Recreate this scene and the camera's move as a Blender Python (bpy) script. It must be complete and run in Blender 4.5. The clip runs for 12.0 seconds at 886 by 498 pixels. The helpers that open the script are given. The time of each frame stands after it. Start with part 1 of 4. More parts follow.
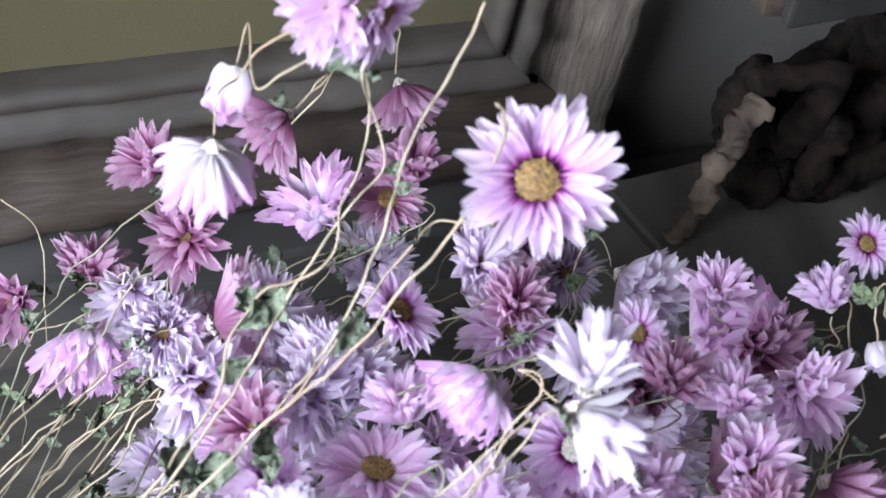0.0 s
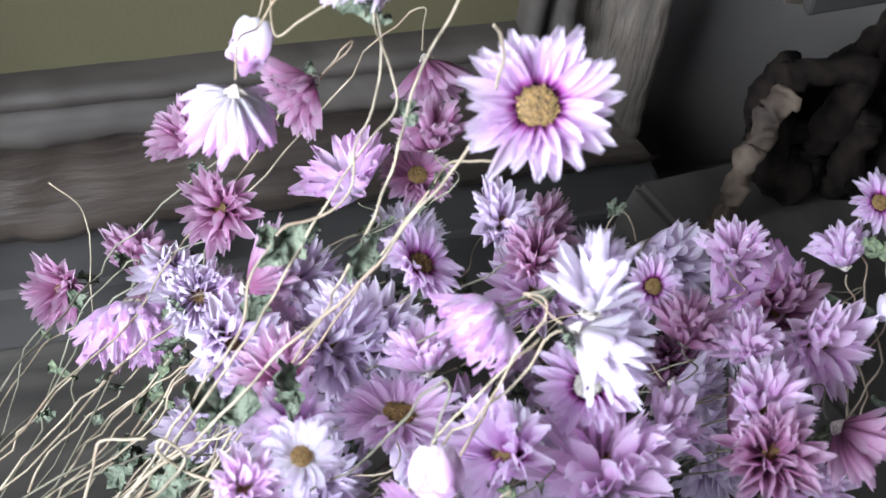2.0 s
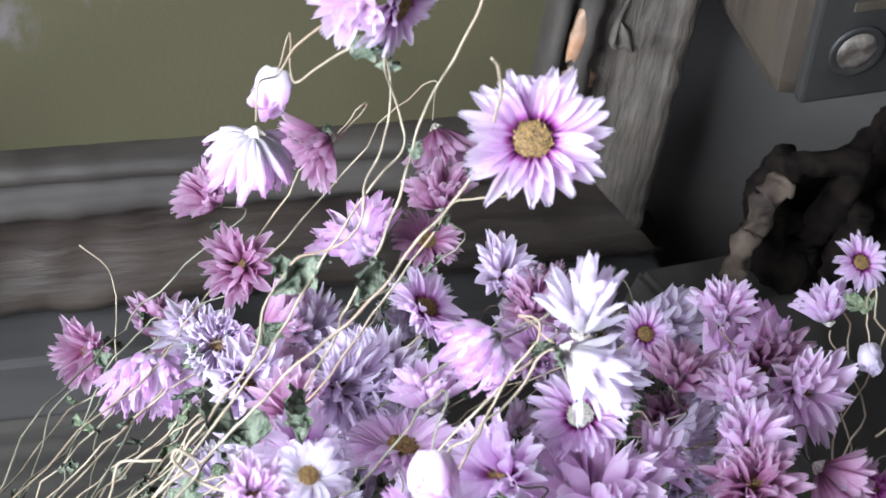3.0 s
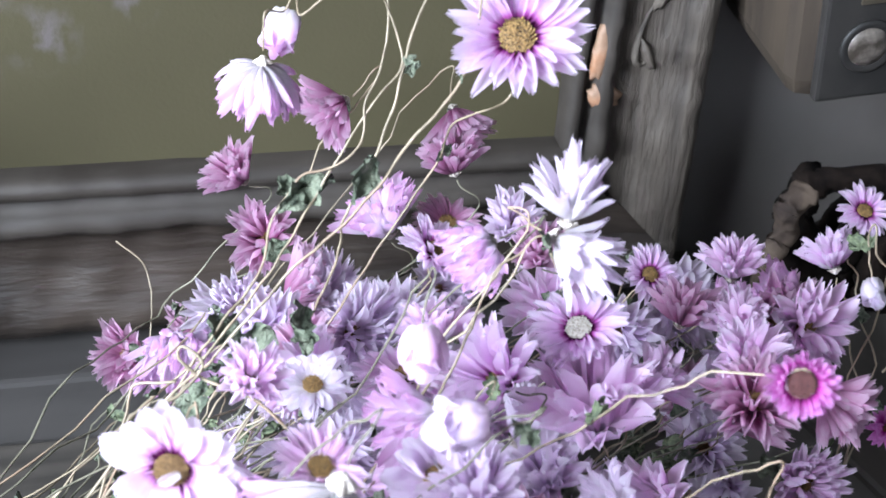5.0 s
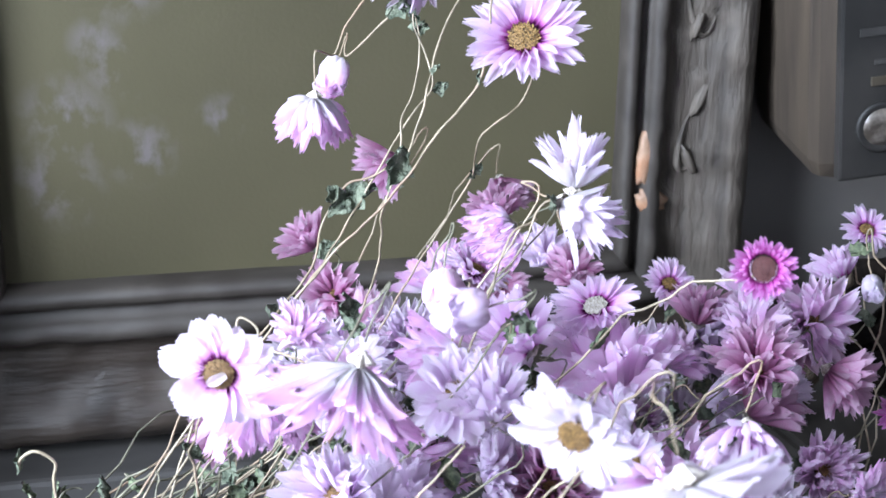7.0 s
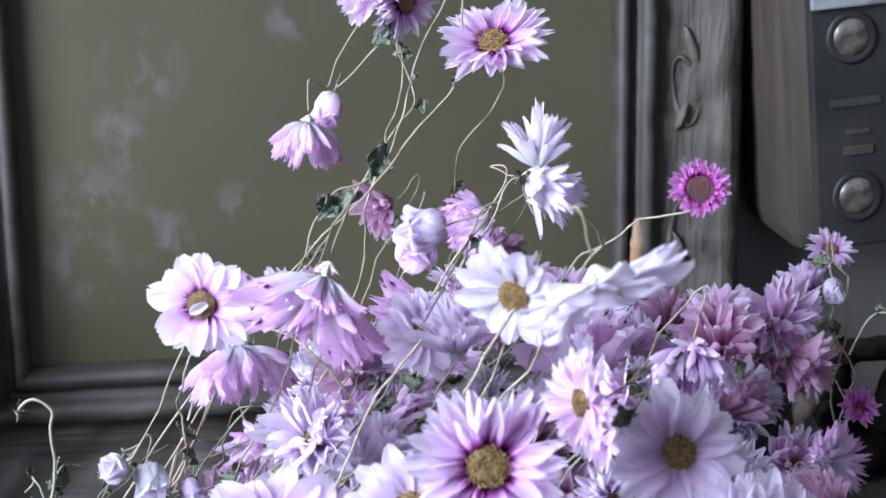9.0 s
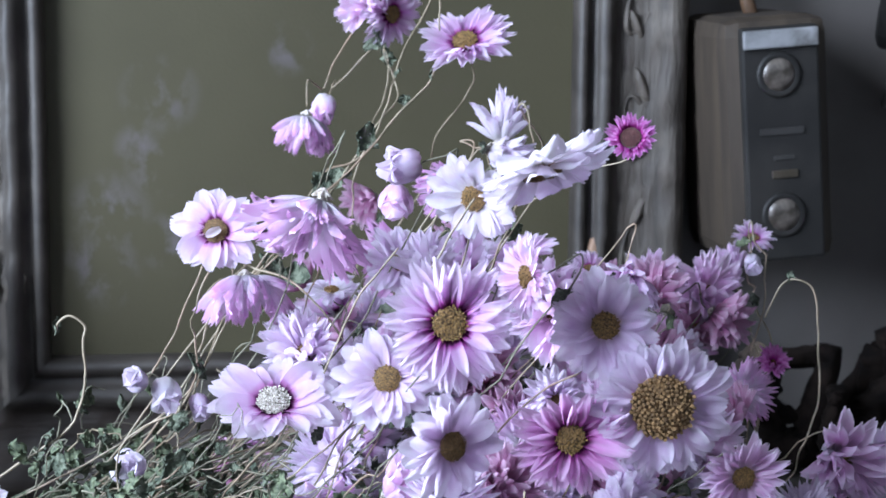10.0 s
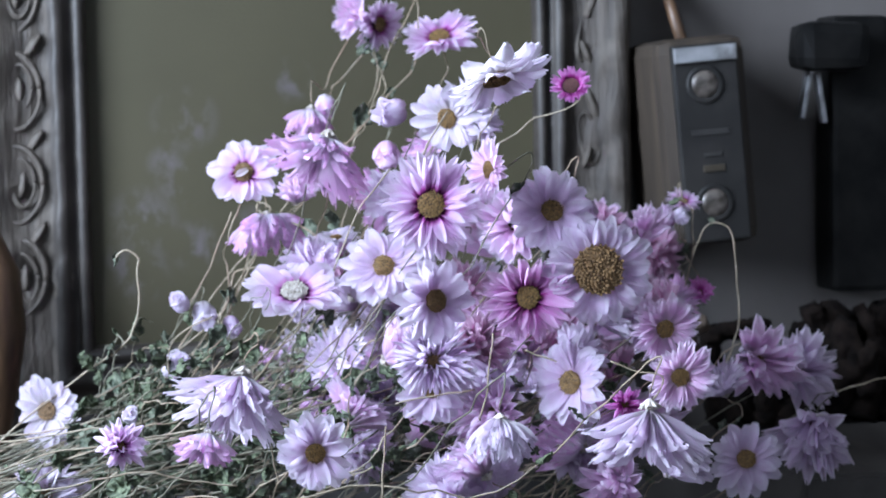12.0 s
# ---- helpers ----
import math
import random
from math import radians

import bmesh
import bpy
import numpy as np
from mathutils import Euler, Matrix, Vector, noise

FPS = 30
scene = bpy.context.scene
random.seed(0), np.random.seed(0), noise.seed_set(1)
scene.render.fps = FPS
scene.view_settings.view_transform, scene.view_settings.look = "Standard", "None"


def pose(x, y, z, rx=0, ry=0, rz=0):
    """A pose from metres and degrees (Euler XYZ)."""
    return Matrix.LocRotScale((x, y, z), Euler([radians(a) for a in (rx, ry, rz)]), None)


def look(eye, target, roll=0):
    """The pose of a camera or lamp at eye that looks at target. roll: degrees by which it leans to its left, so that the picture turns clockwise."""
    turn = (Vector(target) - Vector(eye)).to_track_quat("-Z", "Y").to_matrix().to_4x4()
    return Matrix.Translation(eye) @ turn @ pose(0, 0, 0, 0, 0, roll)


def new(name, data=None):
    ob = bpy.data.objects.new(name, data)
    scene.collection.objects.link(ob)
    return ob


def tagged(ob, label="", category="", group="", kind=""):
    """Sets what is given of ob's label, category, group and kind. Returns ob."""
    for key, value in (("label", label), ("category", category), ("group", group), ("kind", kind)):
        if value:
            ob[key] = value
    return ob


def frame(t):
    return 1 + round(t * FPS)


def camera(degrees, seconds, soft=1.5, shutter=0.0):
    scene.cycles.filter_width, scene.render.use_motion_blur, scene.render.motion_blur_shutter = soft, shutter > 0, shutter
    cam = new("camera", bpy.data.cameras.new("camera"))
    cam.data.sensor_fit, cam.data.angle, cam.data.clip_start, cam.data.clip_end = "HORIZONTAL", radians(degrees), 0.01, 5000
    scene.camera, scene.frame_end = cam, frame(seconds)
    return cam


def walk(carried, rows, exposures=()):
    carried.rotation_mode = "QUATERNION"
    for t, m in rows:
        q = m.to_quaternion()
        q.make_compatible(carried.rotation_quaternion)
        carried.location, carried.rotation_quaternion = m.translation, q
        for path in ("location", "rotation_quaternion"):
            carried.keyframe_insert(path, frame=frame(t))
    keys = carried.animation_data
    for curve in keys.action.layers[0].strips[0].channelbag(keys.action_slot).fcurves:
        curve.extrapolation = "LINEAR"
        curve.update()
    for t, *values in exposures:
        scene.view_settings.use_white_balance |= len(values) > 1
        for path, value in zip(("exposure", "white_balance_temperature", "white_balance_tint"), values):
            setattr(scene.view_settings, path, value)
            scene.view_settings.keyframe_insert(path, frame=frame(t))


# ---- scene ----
cam = camera(26.72, 12.0, soft=1.6)
# shallow focus, fixed at the middle of the bouquet
cam.data.dof.use_dof, cam.data.dof.focus_distance, cam.data.dof.aperture_fstop = True, 0.48, 40
walk(cam, [
    (0.0, look((-0.1170, -0.1823, 0.4529), (0.0391, 0.0955, 0.0677), 14.90)),
    (0.5, look((-0.1138, -0.1877, 0.4520), (0.0370, 0.0931, 0.0668), 13.65)),
    (1.0, look((-0.1136, -0.1949, 0.4493), (0.0344, 0.0914, 0.0670), 12.79)),
    (1.5, look((-0.1119, -0.2014, 0.4479), (0.0307, 0.0905, 0.0677), 11.84)),
    (2.0, look((-0.1120, -0.2188, 0.4456), (0.0258, 0.0868, 0.0746), 10.60)),
    (2.5, look((-0.1180, -0.2384, 0.4461), (0.0218, 0.0856, 0.0918), 10.59)),
    (4.5, look((-0.1096, -0.3053, 0.4190), (0.0083, 0.0737, 0.1149), 6.10)),
    (5.0, look((-0.1045, -0.3181, 0.4018), (0.0092, 0.0717, 0.1101), 5.45)),
    (5.5, look((-0.0997, -0.3355, 0.3899), (0.0053, 0.0646, 0.1091), 4.40)),
    (6.0, look((-0.0939, -0.3634, 0.3879), (-0.0008, 0.0530, 0.1272), 2.05)),
    (6.5, look((-0.0966, -0.3887, 0.3767), (-0.0107, 0.0428, 0.1392), 0.77)),
    (7.0, look((-0.0930, -0.4119, 0.3544), (-0.0129, 0.0356, 0.1462), 0.53)),
    (9.0, look((-0.0795, -0.4743, 0.2832), (-0.0133, 0.0059, 0.1603), -0.77)),
    (9.5, look((-0.0806, -0.5204, 0.2610), (-0.0128, -0.0344, 0.1651), 0.00)),
    (10.0, look((-0.0901, -0.5680, 0.2437), (-0.0182, -0.0795, 0.1648), 0.58)),
    (10.5, look((-0.0988, -0.6138, 0.2168), (-0.0256, -0.1224, 0.1600), 0.19)),
    (11.0, look((-0.1051, -0.6536, 0.1930), (-0.0307, -0.1608, 0.1523), -0.04)),
    (11.5, look((-0.1062, -0.6990, 0.1859), (-0.0329, -0.2056, 0.1512), -0.82)),
    (12.0, look((-0.1081, -0.7007, 0.1828), (-0.0323, -0.2076, 0.1500), -1.04)),
], exposures=[(0.0, 0.38, 6350, 7), (2.5, 0.42, 6300, 7), (5.0, 0.47, 6200, 8), (7.0, 0.46, 6000, 8), (9.0, -0.03, 5820, 8), (12.0, -0.25, 5760, 8)])

# ---- light ----
SKY = bpy.data.worlds.new("daylight")
scene.world = SKY
SKY.use_nodes = True
sky_tex = SKY.node_tree.nodes.new("ShaderNodeTexSky")
sky_tex.sky_type, sky_tex.sun_disc = "NISHITA", False
sky_tex.sun_elevation, sky_tex.sun_rotation = radians(38), radians(-70)
SKY.node_tree.links.new(sky_tex.outputs[0], SKY.node_tree.nodes["Background"].inputs[0])
SKY.node_tree.nodes["Background"].inputs[1].default_value = 0.12

window_lamp = new("window_light", bpy.data.lights.new("window_light", "AREA"))
window_lamp.data.shape, window_lamp.data.size, window_lamp.data.size_y = "RECTANGLE", 0.44, 0.48
window_lamp.data.energy, window_lamp.data.color = 28.5, (0.82, 0.89, 1.0)
window_lamp.matrix_world = look((-0.640, -0.33, 0.47), (0.0, -0.10, 0.13))

# unseen lamp behind the camera, added to lift the dark gaps between flowers
fill_lamp = new("fill_light", bpy.data.lights.new("fill_light", "AREA"))
fill_lamp.data.shape, fill_lamp.data.size, fill_lamp.data.size_y = "RECTANGLE", 1.1, 0.9
fill_lamp.data.energy, fill_lamp.data.color = 6, (0.84, 0.90, 1.0)
fill_lamp.matrix_world = look((0.0, -2.16, 0.85), (0.0, 0.0, 0.30))

# ---- materials ----
def material(name, rough=0.7, metal=0.0):
    m = bpy.data.materials.new(name)
    m.use_nodes = True
    nt = m.node_tree
    b = nt.nodes["Principled BSDF"]
    b.inputs["Roughness"].default_value, b.inputs["Metallic"].default_value = rough, metal
    return m, nt, b


def ramp(nt, stops, fac):
    r = nt.nodes.new("ShaderNodeValToRGB")
    e = r.color_ramp.elements
    while len(e) < len(stops):
        e.new(0.5)
    for el, (p, c) in zip(e, stops):
        el.position, el.color = p, (*c, 1)
    nt.links.new(fac, r.inputs[0])
    return r.outputs[0]


def tex_noise(nt, scale, stretch=(1, 1, 1), detail=4.0, coord="Object", rough=0.55):
    tc = nt.nodes.new("ShaderNodeTexCoord")
    mp = nt.nodes.new("ShaderNodeMapping")
    mp.inputs["Scale"].default_value = stretch
    n = nt.nodes.new("ShaderNodeTexNoise")
    n.inputs["Scale"].default_value, n.inputs["Detail"].default_value, n.inputs["Roughness"].default_value = scale, detail, rough
    nt.links.new(tc.outputs[coord], mp.inputs[0])
    nt.links.new(mp.outputs[0], n.inputs["Vector"])
    return n.outputs["Fac"]


def mixed(nt, a, b, fac, mode="MIX"):
    x = nt.nodes.new("ShaderNodeMix")
    x.data_type, x.blend_type = "RGBA", mode
    for sock, v in ((x.inputs[0], fac), (x.inputs[6], a), (x.inputs[7], b)):
        if isinstance(v, bpy.types.NodeSocket):
            nt.links.new(v, sock)
        elif isinstance(v, (int, float)):
            sock.default_value = v
        else:
            sock.default_value = (*v, 1)
    return x.outputs[2]


def bump(nt, b, height, strength=0.4, dist=0.001):
    n = nt.nodes.new("ShaderNodeBump")
    n.inputs["Strength"].default_value, n.inputs["Distance"].default_value = strength, dist
    nt.links.new(height, n.inputs["Height"])
    nt.links.new(n.outputs[0], b.inputs["Normal"])


def petal_material(name, stops, thin=0.70):
    """Papery bract: colour along its length, fine pleats along it, light passing through."""
    m, nt, b = material(name, 0.55)
    uv = nt.nodes.new("ShaderNodeUVMap")
    sep = nt.nodes.new("ShaderNodeSeparateXYZ")
    nt.links.new(uv.outputs[0], sep.inputs[0])
    info = nt.nodes.new("ShaderNodeObjectInfo")
    wob = nt.nodes.new("ShaderNodeMath")
    wob.operation = "MULTIPLY_ADD"
    nt.links.new(info.outputs["Random"], wob.inputs[0])
    wob.inputs[1].default_value = 0.10
    sub = nt.nodes.new("ShaderNodeMath")
    sub.operation, sub.inputs[1].default_value = "SUBTRACT", 0.05
    nt.links.new(sep.outputs[0], sub.inputs[0])
    nt.links.new(sub.outputs[0], wob.inputs[2])
    col = ramp(nt, stops, wob.outputs[0])
    streak = tex_noise(nt, 3.0, (0.7, 30, 1), 4, "UV", 0.7)
    pale = ramp(nt, [(0.42, (0, 0, 0)), (0.70, (1, 1, 1))], streak)
    col = mixed(nt, col, (0.90, 0.84, 0.92), mixed(nt, (0, 0, 0), mixed(nt, pale, ramp(nt, [(0.28, (0, 0, 0)), (0.6, (1, 1, 1))], sep.outputs[0]), 1.0, "MULTIPLY"), 0.52))
    b.inputs["Specular IOR Level"].default_value = 0.25
    blotch = tex_noise(nt, 2.5, (1, 1, 1), 3)
    col = mixed(nt, col, mixed(nt, col, (0.93, 0.86, 0.92), 1.0, "MULTIPLY"), ramp(nt, [(0.4, (0, 0, 0)), (0.75, (1, 1, 1))], blotch))
    nt.links.new(col, b.inputs["Base Color"])
    bump(nt, b, streak, 0.45, 0.0005)
    tr = nt.nodes.new("ShaderNodeBsdfTranslucent")
    nt.links.new(col, tr.inputs[0])
    mx = nt.nodes.new("ShaderNodeMixShader")
    mx.inputs[0].default_value = thin
    nt.links.new(b.outputs[0], mx.inputs[1])
    nt.links.new(tr.outputs[0], mx.inputs[2])
    nt.links.new(mx.outputs[0], nt.nodes["Material Output"].inputs[0])
    return m


def grained(name, dark, light, scale, stretch=(1, 1, 1), rough=0.7, metal=0.0, lo=0.35, hi=0.68, relief=0.4, dist=0.001, stain=None, stain_scale=9.0):
    """A surface of two tones of grain, with larger stains and fine relief."""
    m, nt, b = material(name, rough, metal)
    g = tex_noise(nt, scale, stretch, 6)
    col = ramp(nt, [(lo, dark), (hi, light)], g)
    if stain:
        s = tex_noise(nt, stain_scale, (1, 1, 1), 5)
        col = mixed(nt, col, stain, ramp(nt, [(0.5, (0, 0, 0)), (0.66, (0.85, 0.85, 0.85))], s))
    nt.links.new(col, b.inputs["Base Color"])
    bump(nt, b, g, relief, dist)
    return m


PETAL = {
    "p": petal_material("petal_pink", [(0.0, (0.05, 0.002, 0.035)), (0.15, (0.10, 0.005, 0.07)), (0.23, (0.56, 0.14, 0.50)), (0.35, (0.84, 0.61, 0.86)), (0.74, (0.87, 0.73, 0.89)), (1.0, (0.92, 0.82, 0.97))]),
    "q": petal_material("petal_rose", [(0.0, (0.88, 0.82, 0.86)), (0.30, (0.88, 0.72, 0.86)), (0.65, (0.88, 0.68, 0.87)), (1.0, (0.93, 0.82, 0.96))]),
    "f": petal_material("petal_blush", [(0.0, (0.05, 0.002, 0.035)), (0.13, (0.12, 0.006, 0.085)), (0.21, (0.70, 0.34, 0.66)), (0.33, (0.84, 0.69, 0.86)), (1.0, (0.86, 0.78, 0.89))]),
    "l": petal_material("petal_lilac", [(0.0, (0.72, 0.60, 0.70)), (0.3, (0.83, 0.73, 0.86)), (1.0, (0.87, 0.81, 0.91))]),
    "w": petal_material("petal_white", [(0.0, (0.76, 0.73, 0.73)), (0.55, (0.85, 0.82, 0.88)), (1.0, (0.84, 0.76, 0.89))]),
    "r": petal_material("petal_deep_rose", [(0.0, (0.42, 0.20, 0.31)), (0.3, (0.55, 0.24, 0.42)), (0.65, (0.62, 0.34, 0.52)), (1.0, (0.68, 0.50, 0.62))]),
    "b": petal_material("petal_white_pink", [(0.0, (0.84, 0.82, 0.82)), (0.40, (0.91, 0.87, 0.93)), (0.75, (0.88, 0.68, 0.88)), (1.0, (0.84, 0.52, 0.82))]),
    "k": petal_material("petal_bright_pink", [(0.0, (0.05, 0.002, 0.035)), (0.13, (0.10, 0.005, 0.07)), (0.21, (0.54, 0.12, 0.46)), (0.34, (0.82, 0.46, 0.78)), (1.0, (0.88, 0.64, 0.86))]),
    "m": petal_material("petal_magenta", [(0.0, (0.28, 0.02, 0.17)), (0.35, (0.68, 0.13, 0.56)), (1.0, (0.80, 0.38, 0.78))]),
}
DISC_GOLD = grained("disc_gold", (0.0345, 0.017, 0.006), (0.3565, 0.215, 0.075), 5.5, lo=0.36, hi=0.62, relief=0.3)
DISC_BROWN = grained("disc_brown", (0.046, 0.02244, 0.008), (0.253, 0.1479, 0.06), 5.5, lo=0.3, hi=0.62, relief=0.3)
DISC_MAROON = grained("disc_maroon", (0.03, 0.008, 0.012), (0.15, 0.055, 0.05), 5.5, lo=0.3, hi=0.62, relief=0.3)
DISC_WHITE = grained("disc_down", (0.16, 0.13, 0.10), (0.56, 0.52, 0.47), 5.5, lo=0.3, hi=0.6, relief=0.3)
CALYX = grained("calyx_paper", (0.22, 0.17, 0.13), (0.60, 0.54, 0.50), 6, lo=0.3, hi=0.6, relief=0.2)
STEM = grained("stem_straw", (0.095, 0.073, 0.045), (0.33, 0.275, 0.195), 120, (1, 1, 1), 0.5, lo=0.3, hi=0.62, stain=(0.21, 0.14, 0.095), stain_scale=60)
STEM_GREY = grained("stem_grey", (0.055, 0.055, 0.035), (0.22, 0.205, 0.15), 120, (1, 1, 1), 0.6, lo=0.3, hi=0.65, stain=(0.10, 0.09, 0.06), stain_scale=60)
LEAF = grained("leaf_dry", (0.024, 0.0352, 0.02108), (0.12, 0.1424, 0.09656), 4, (1, 1, 1), 0.75, lo=0.28, hi=0.72, relief=0.5, dist=0.05, stain=(0.168, 0.188, 0.1326), stain_scale=2.5)
LEAF_DARK = grained("leaf_dark", (0.0255, 0.036, 0.0196), (0.1275, 0.152, 0.084), 6, (1, 1, 1), 0.75, lo=0.36, hi=0.66)
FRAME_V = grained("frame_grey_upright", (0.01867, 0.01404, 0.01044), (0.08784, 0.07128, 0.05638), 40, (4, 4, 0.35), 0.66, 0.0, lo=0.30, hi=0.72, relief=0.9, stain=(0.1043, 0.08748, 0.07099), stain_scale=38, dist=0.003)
FRAME_LIGHT = grained("frame_silvered", (0.01751, 0.01392, 0.01114), (0.05887, 0.04933, 0.04138), 30, (0.5, 2, 2), 0.55, 0.1, lo=0.25, hi=0.75, relief=0.6, stain=(0.02069, 0.01591, 0.01273), stain_scale=26)
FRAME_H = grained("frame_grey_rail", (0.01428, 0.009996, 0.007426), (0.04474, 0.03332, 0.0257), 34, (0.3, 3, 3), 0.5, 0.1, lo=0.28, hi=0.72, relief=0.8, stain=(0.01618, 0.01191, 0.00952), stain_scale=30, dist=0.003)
GESSO = grained("bare_gesso", (0.16, 0.085, 0.045), (0.40, 0.27, 0.19), 90, rough=0.6, stain=(0.30, 0.13, 0.06), stain_scale=60)
PLINTH = grained("plinth_paint", (0.02678, 0.0243, 0.02282), (0.04266, 0.03918, 0.0367), 26, (0.4, 2, 2), 0.6, stain=(0.04216, 0.0372, 0.03472), stain_scale=14)
TABLE = grained("table_wood", (0.0225, 0.0198, 0.0171), (0.05175, 0.045, 0.03825), 34, (0.3, 3, 3), 0.55, stain=(0.0225, 0.018, 0.01575), stain_scale=10)
BOARD = grained("worn_board", (0.0336, 0.0288, 0.0246), (0.066, 0.0576, 0.0504), 30, (2, 0.4, 2), 0.65, stain=(0.042, 0.036, 0.0312), stain_scale=16)
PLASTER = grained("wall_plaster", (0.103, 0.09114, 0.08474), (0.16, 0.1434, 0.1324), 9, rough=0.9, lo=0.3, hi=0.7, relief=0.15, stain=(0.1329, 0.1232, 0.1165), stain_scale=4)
# unseen room walls, kept pale to bounce fill light onto the bouquet
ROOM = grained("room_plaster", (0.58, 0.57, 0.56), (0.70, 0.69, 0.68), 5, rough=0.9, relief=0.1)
FLOORWOOD = grained("floor_wood", (0.10, 0.07, 0.05), (0.22, 0.16, 0.11), 12, (0.3, 4, 1), 0.5)
BARK = grained("driftwood", (0.0315, 0.0224, 0.0168), (0.119, 0.0889, 0.0679), 60, (1, 1, 1), 0.8, stain=(0.021, 0.0154, 0.014), stain_scale=40)
# near-black tone holds the shade at the right, far below bare wood
ROOT = grained("shade_dark_root", (0.00324, 0.002268, 0.001944), (0.01426, 0.009396, 0.007128), 160, rough=0.95, relief=0.8)
LEVELWOOD = grained("tool_wood", (0.02142, 0.01454, 0.00918), (0.05049, 0.03596, 0.02295), 40, (3, 3, 0.3), 0.7)
STEEL = grained("aged_steel", (0.00864, 0.007776, 0.007027), (0.01728, 0.01555, 0.01411), 34, rough=0.6, metal=0.1, stain=(0.02419, 0.02131, 0.01901), stain_scale=34)
STEEL_BRIGHT = grained("bright_steel", (0.30, 0.30, 0.31), (0.62, 0.62, 0.64), 60, rough=0.38, metal=0.7, stain=(0.2, 0.19, 0.18), stain_scale=70)
BARS = grained("worn_lettering", (0.018, 0.016, 0.015), (0.036, 0.033, 0.030), 80, rough=0.7)
BRASS = grained("dull_brass", (0.07, 0.056, 0.04), (0.12, 0.10, 0.075), 50, rough=0.4, metal=0.6)
IRON = grained("black_iron", (0.006, 0.006, 0.006), (0.018, 0.017, 0.016), 50, rough=0.5, metal=0.3)
BROWNWOOD = grained("brown_wood", (0.04, 0.022, 0.012), (0.15, 0.085, 0.045), 40, (2, 2, 0.4), 0.45)
VIAL = grained("old_vial", (0.035, 0.028, 0.022), (0.15, 0.128, 0.11), 150, rough=0.35, lo=0.4, hi=0.6, stain=(0.03, 0.024, 0.02), stain_scale=110)


for matt in (ROOT, IRON, PLASTER, BARK):
    matt.node_tree.nodes["Principled BSDF"].inputs["Specular IOR Level"].default_value = 0.12


def canvas_material():
    """Dull olive ground with worn, faded lilac flowers near one side."""
    m, nt, b = material("painted_canvas", 0.55)
    b.inputs["Specular IOR Level"].default_value = 0.3
    base = ramp(nt, [(0.3, (0.042, 0.037, 0.0195)), (0.7, (0.060, 0.0525, 0.0285))], tex_noise(nt, 7, (1, 1, 1), 5))
    weave = tex_noise(nt, 700, (1, 1, 1), 2)
    geo = nt.nodes.new("ShaderNodeTexCoord")
    total = None
    for px, pz, pr in ((-0.094, 0.188, 0.017), (-0.096, 0.160, 0.014), (-0.114, 0.142, 0.018), (-0.118, 0.120, 0.018), (-0.090, 0.130, 0.014), (-0.103, 0.168, 0.010), (-0.064, 0.140, 0.010), (-0.045, 0.205, 0.012)):
        d = nt.nodes.new("ShaderNodeVectorMath")
        d.operation = "DISTANCE"
        nt.links.new(geo.outputs["Object"], d.inputs[0])
        d.inputs[1].default_value = (px, 0.160, pz)
        near = nt.nodes.new("ShaderNodeMapRange")
        near.inputs[1].default_value, near.inputs[2].default_value = pr, pr * 0.25
        nt.links.new(d.outputs["Value"], near.inputs[0])
        if total is None:
            total = near.outputs[0]
        else:
            mxn = nt.nodes.new("ShaderNodeMath")
            mxn.operation = "MAXIMUM"
            nt.links.new(total, mxn.inputs[0])
            nt.links.new(near.outputs[0], mxn.inputs[1])
            total = mxn.outputs[0]
    cloud = ramp(nt, [(0.46, (0, 0, 0)), (0.60, (1, 1, 1))], tex_noise(nt, 110, (1, 1, 0.7), 5))
    k = mixed(nt, cloud, total, 1.0, "MULTIPLY")
    col = mixed(nt, base, (0.125, 0.108, 0.12), mixed(nt, (0, 0, 0), k, 0.48))
    nt.links.new(col, b.inputs["Base Color"])
    bump(nt, b, weave, 0.25, 0.0004)
    return m


CANVAS = canvas_material()


# ---- mesh helpers ----
def mesh_of(name, verts, faces, mat, smooth=True, uvs=None):
    me = bpy.data.meshes.new(name)
    me.from_pydata([tuple(v) for v in verts], [], faces)
    if uvs is not None:
        lay = me.uv_layers.new(name="UVMap")
        idx = np.zeros(len(me.loops), dtype=np.int32)
        me.loops.foreach_get("vertex_index", idx)
        lay.data.foreach_set("uv", np.asarray(uvs, dtype=np.float32)[idx].ravel())
    if smooth:
        me.polygons.foreach_set("use_smooth", [True] * len(me.polygons))
    me.materials.append(mat)
    me.update()
    return me


def child(name, me, parent, local=None, label=""):
    ob = new(name, me)
    ob.parent = parent
    if local is not None:
        ob.matrix_basis = local
    return tagged(ob, label)


def bm_mesh(name, bm, mat, smooth=False):
    me = bpy.data.meshes.new(name)
    bmesh.ops.recalc_face_normals(bm, faces=bm.faces)
    bm.to_mesh(me)
    bm.free()
    me.materials.append(mat)
    if smooth:
        me.polygons.foreach_set("use_smooth", [True] * len(me.polygons))
    return me


def part(name, bm, mat, parent, label="", smooth=False, local=None):
    return child(name, bm_mesh(name, bm, mat, smooth), parent, local, label)


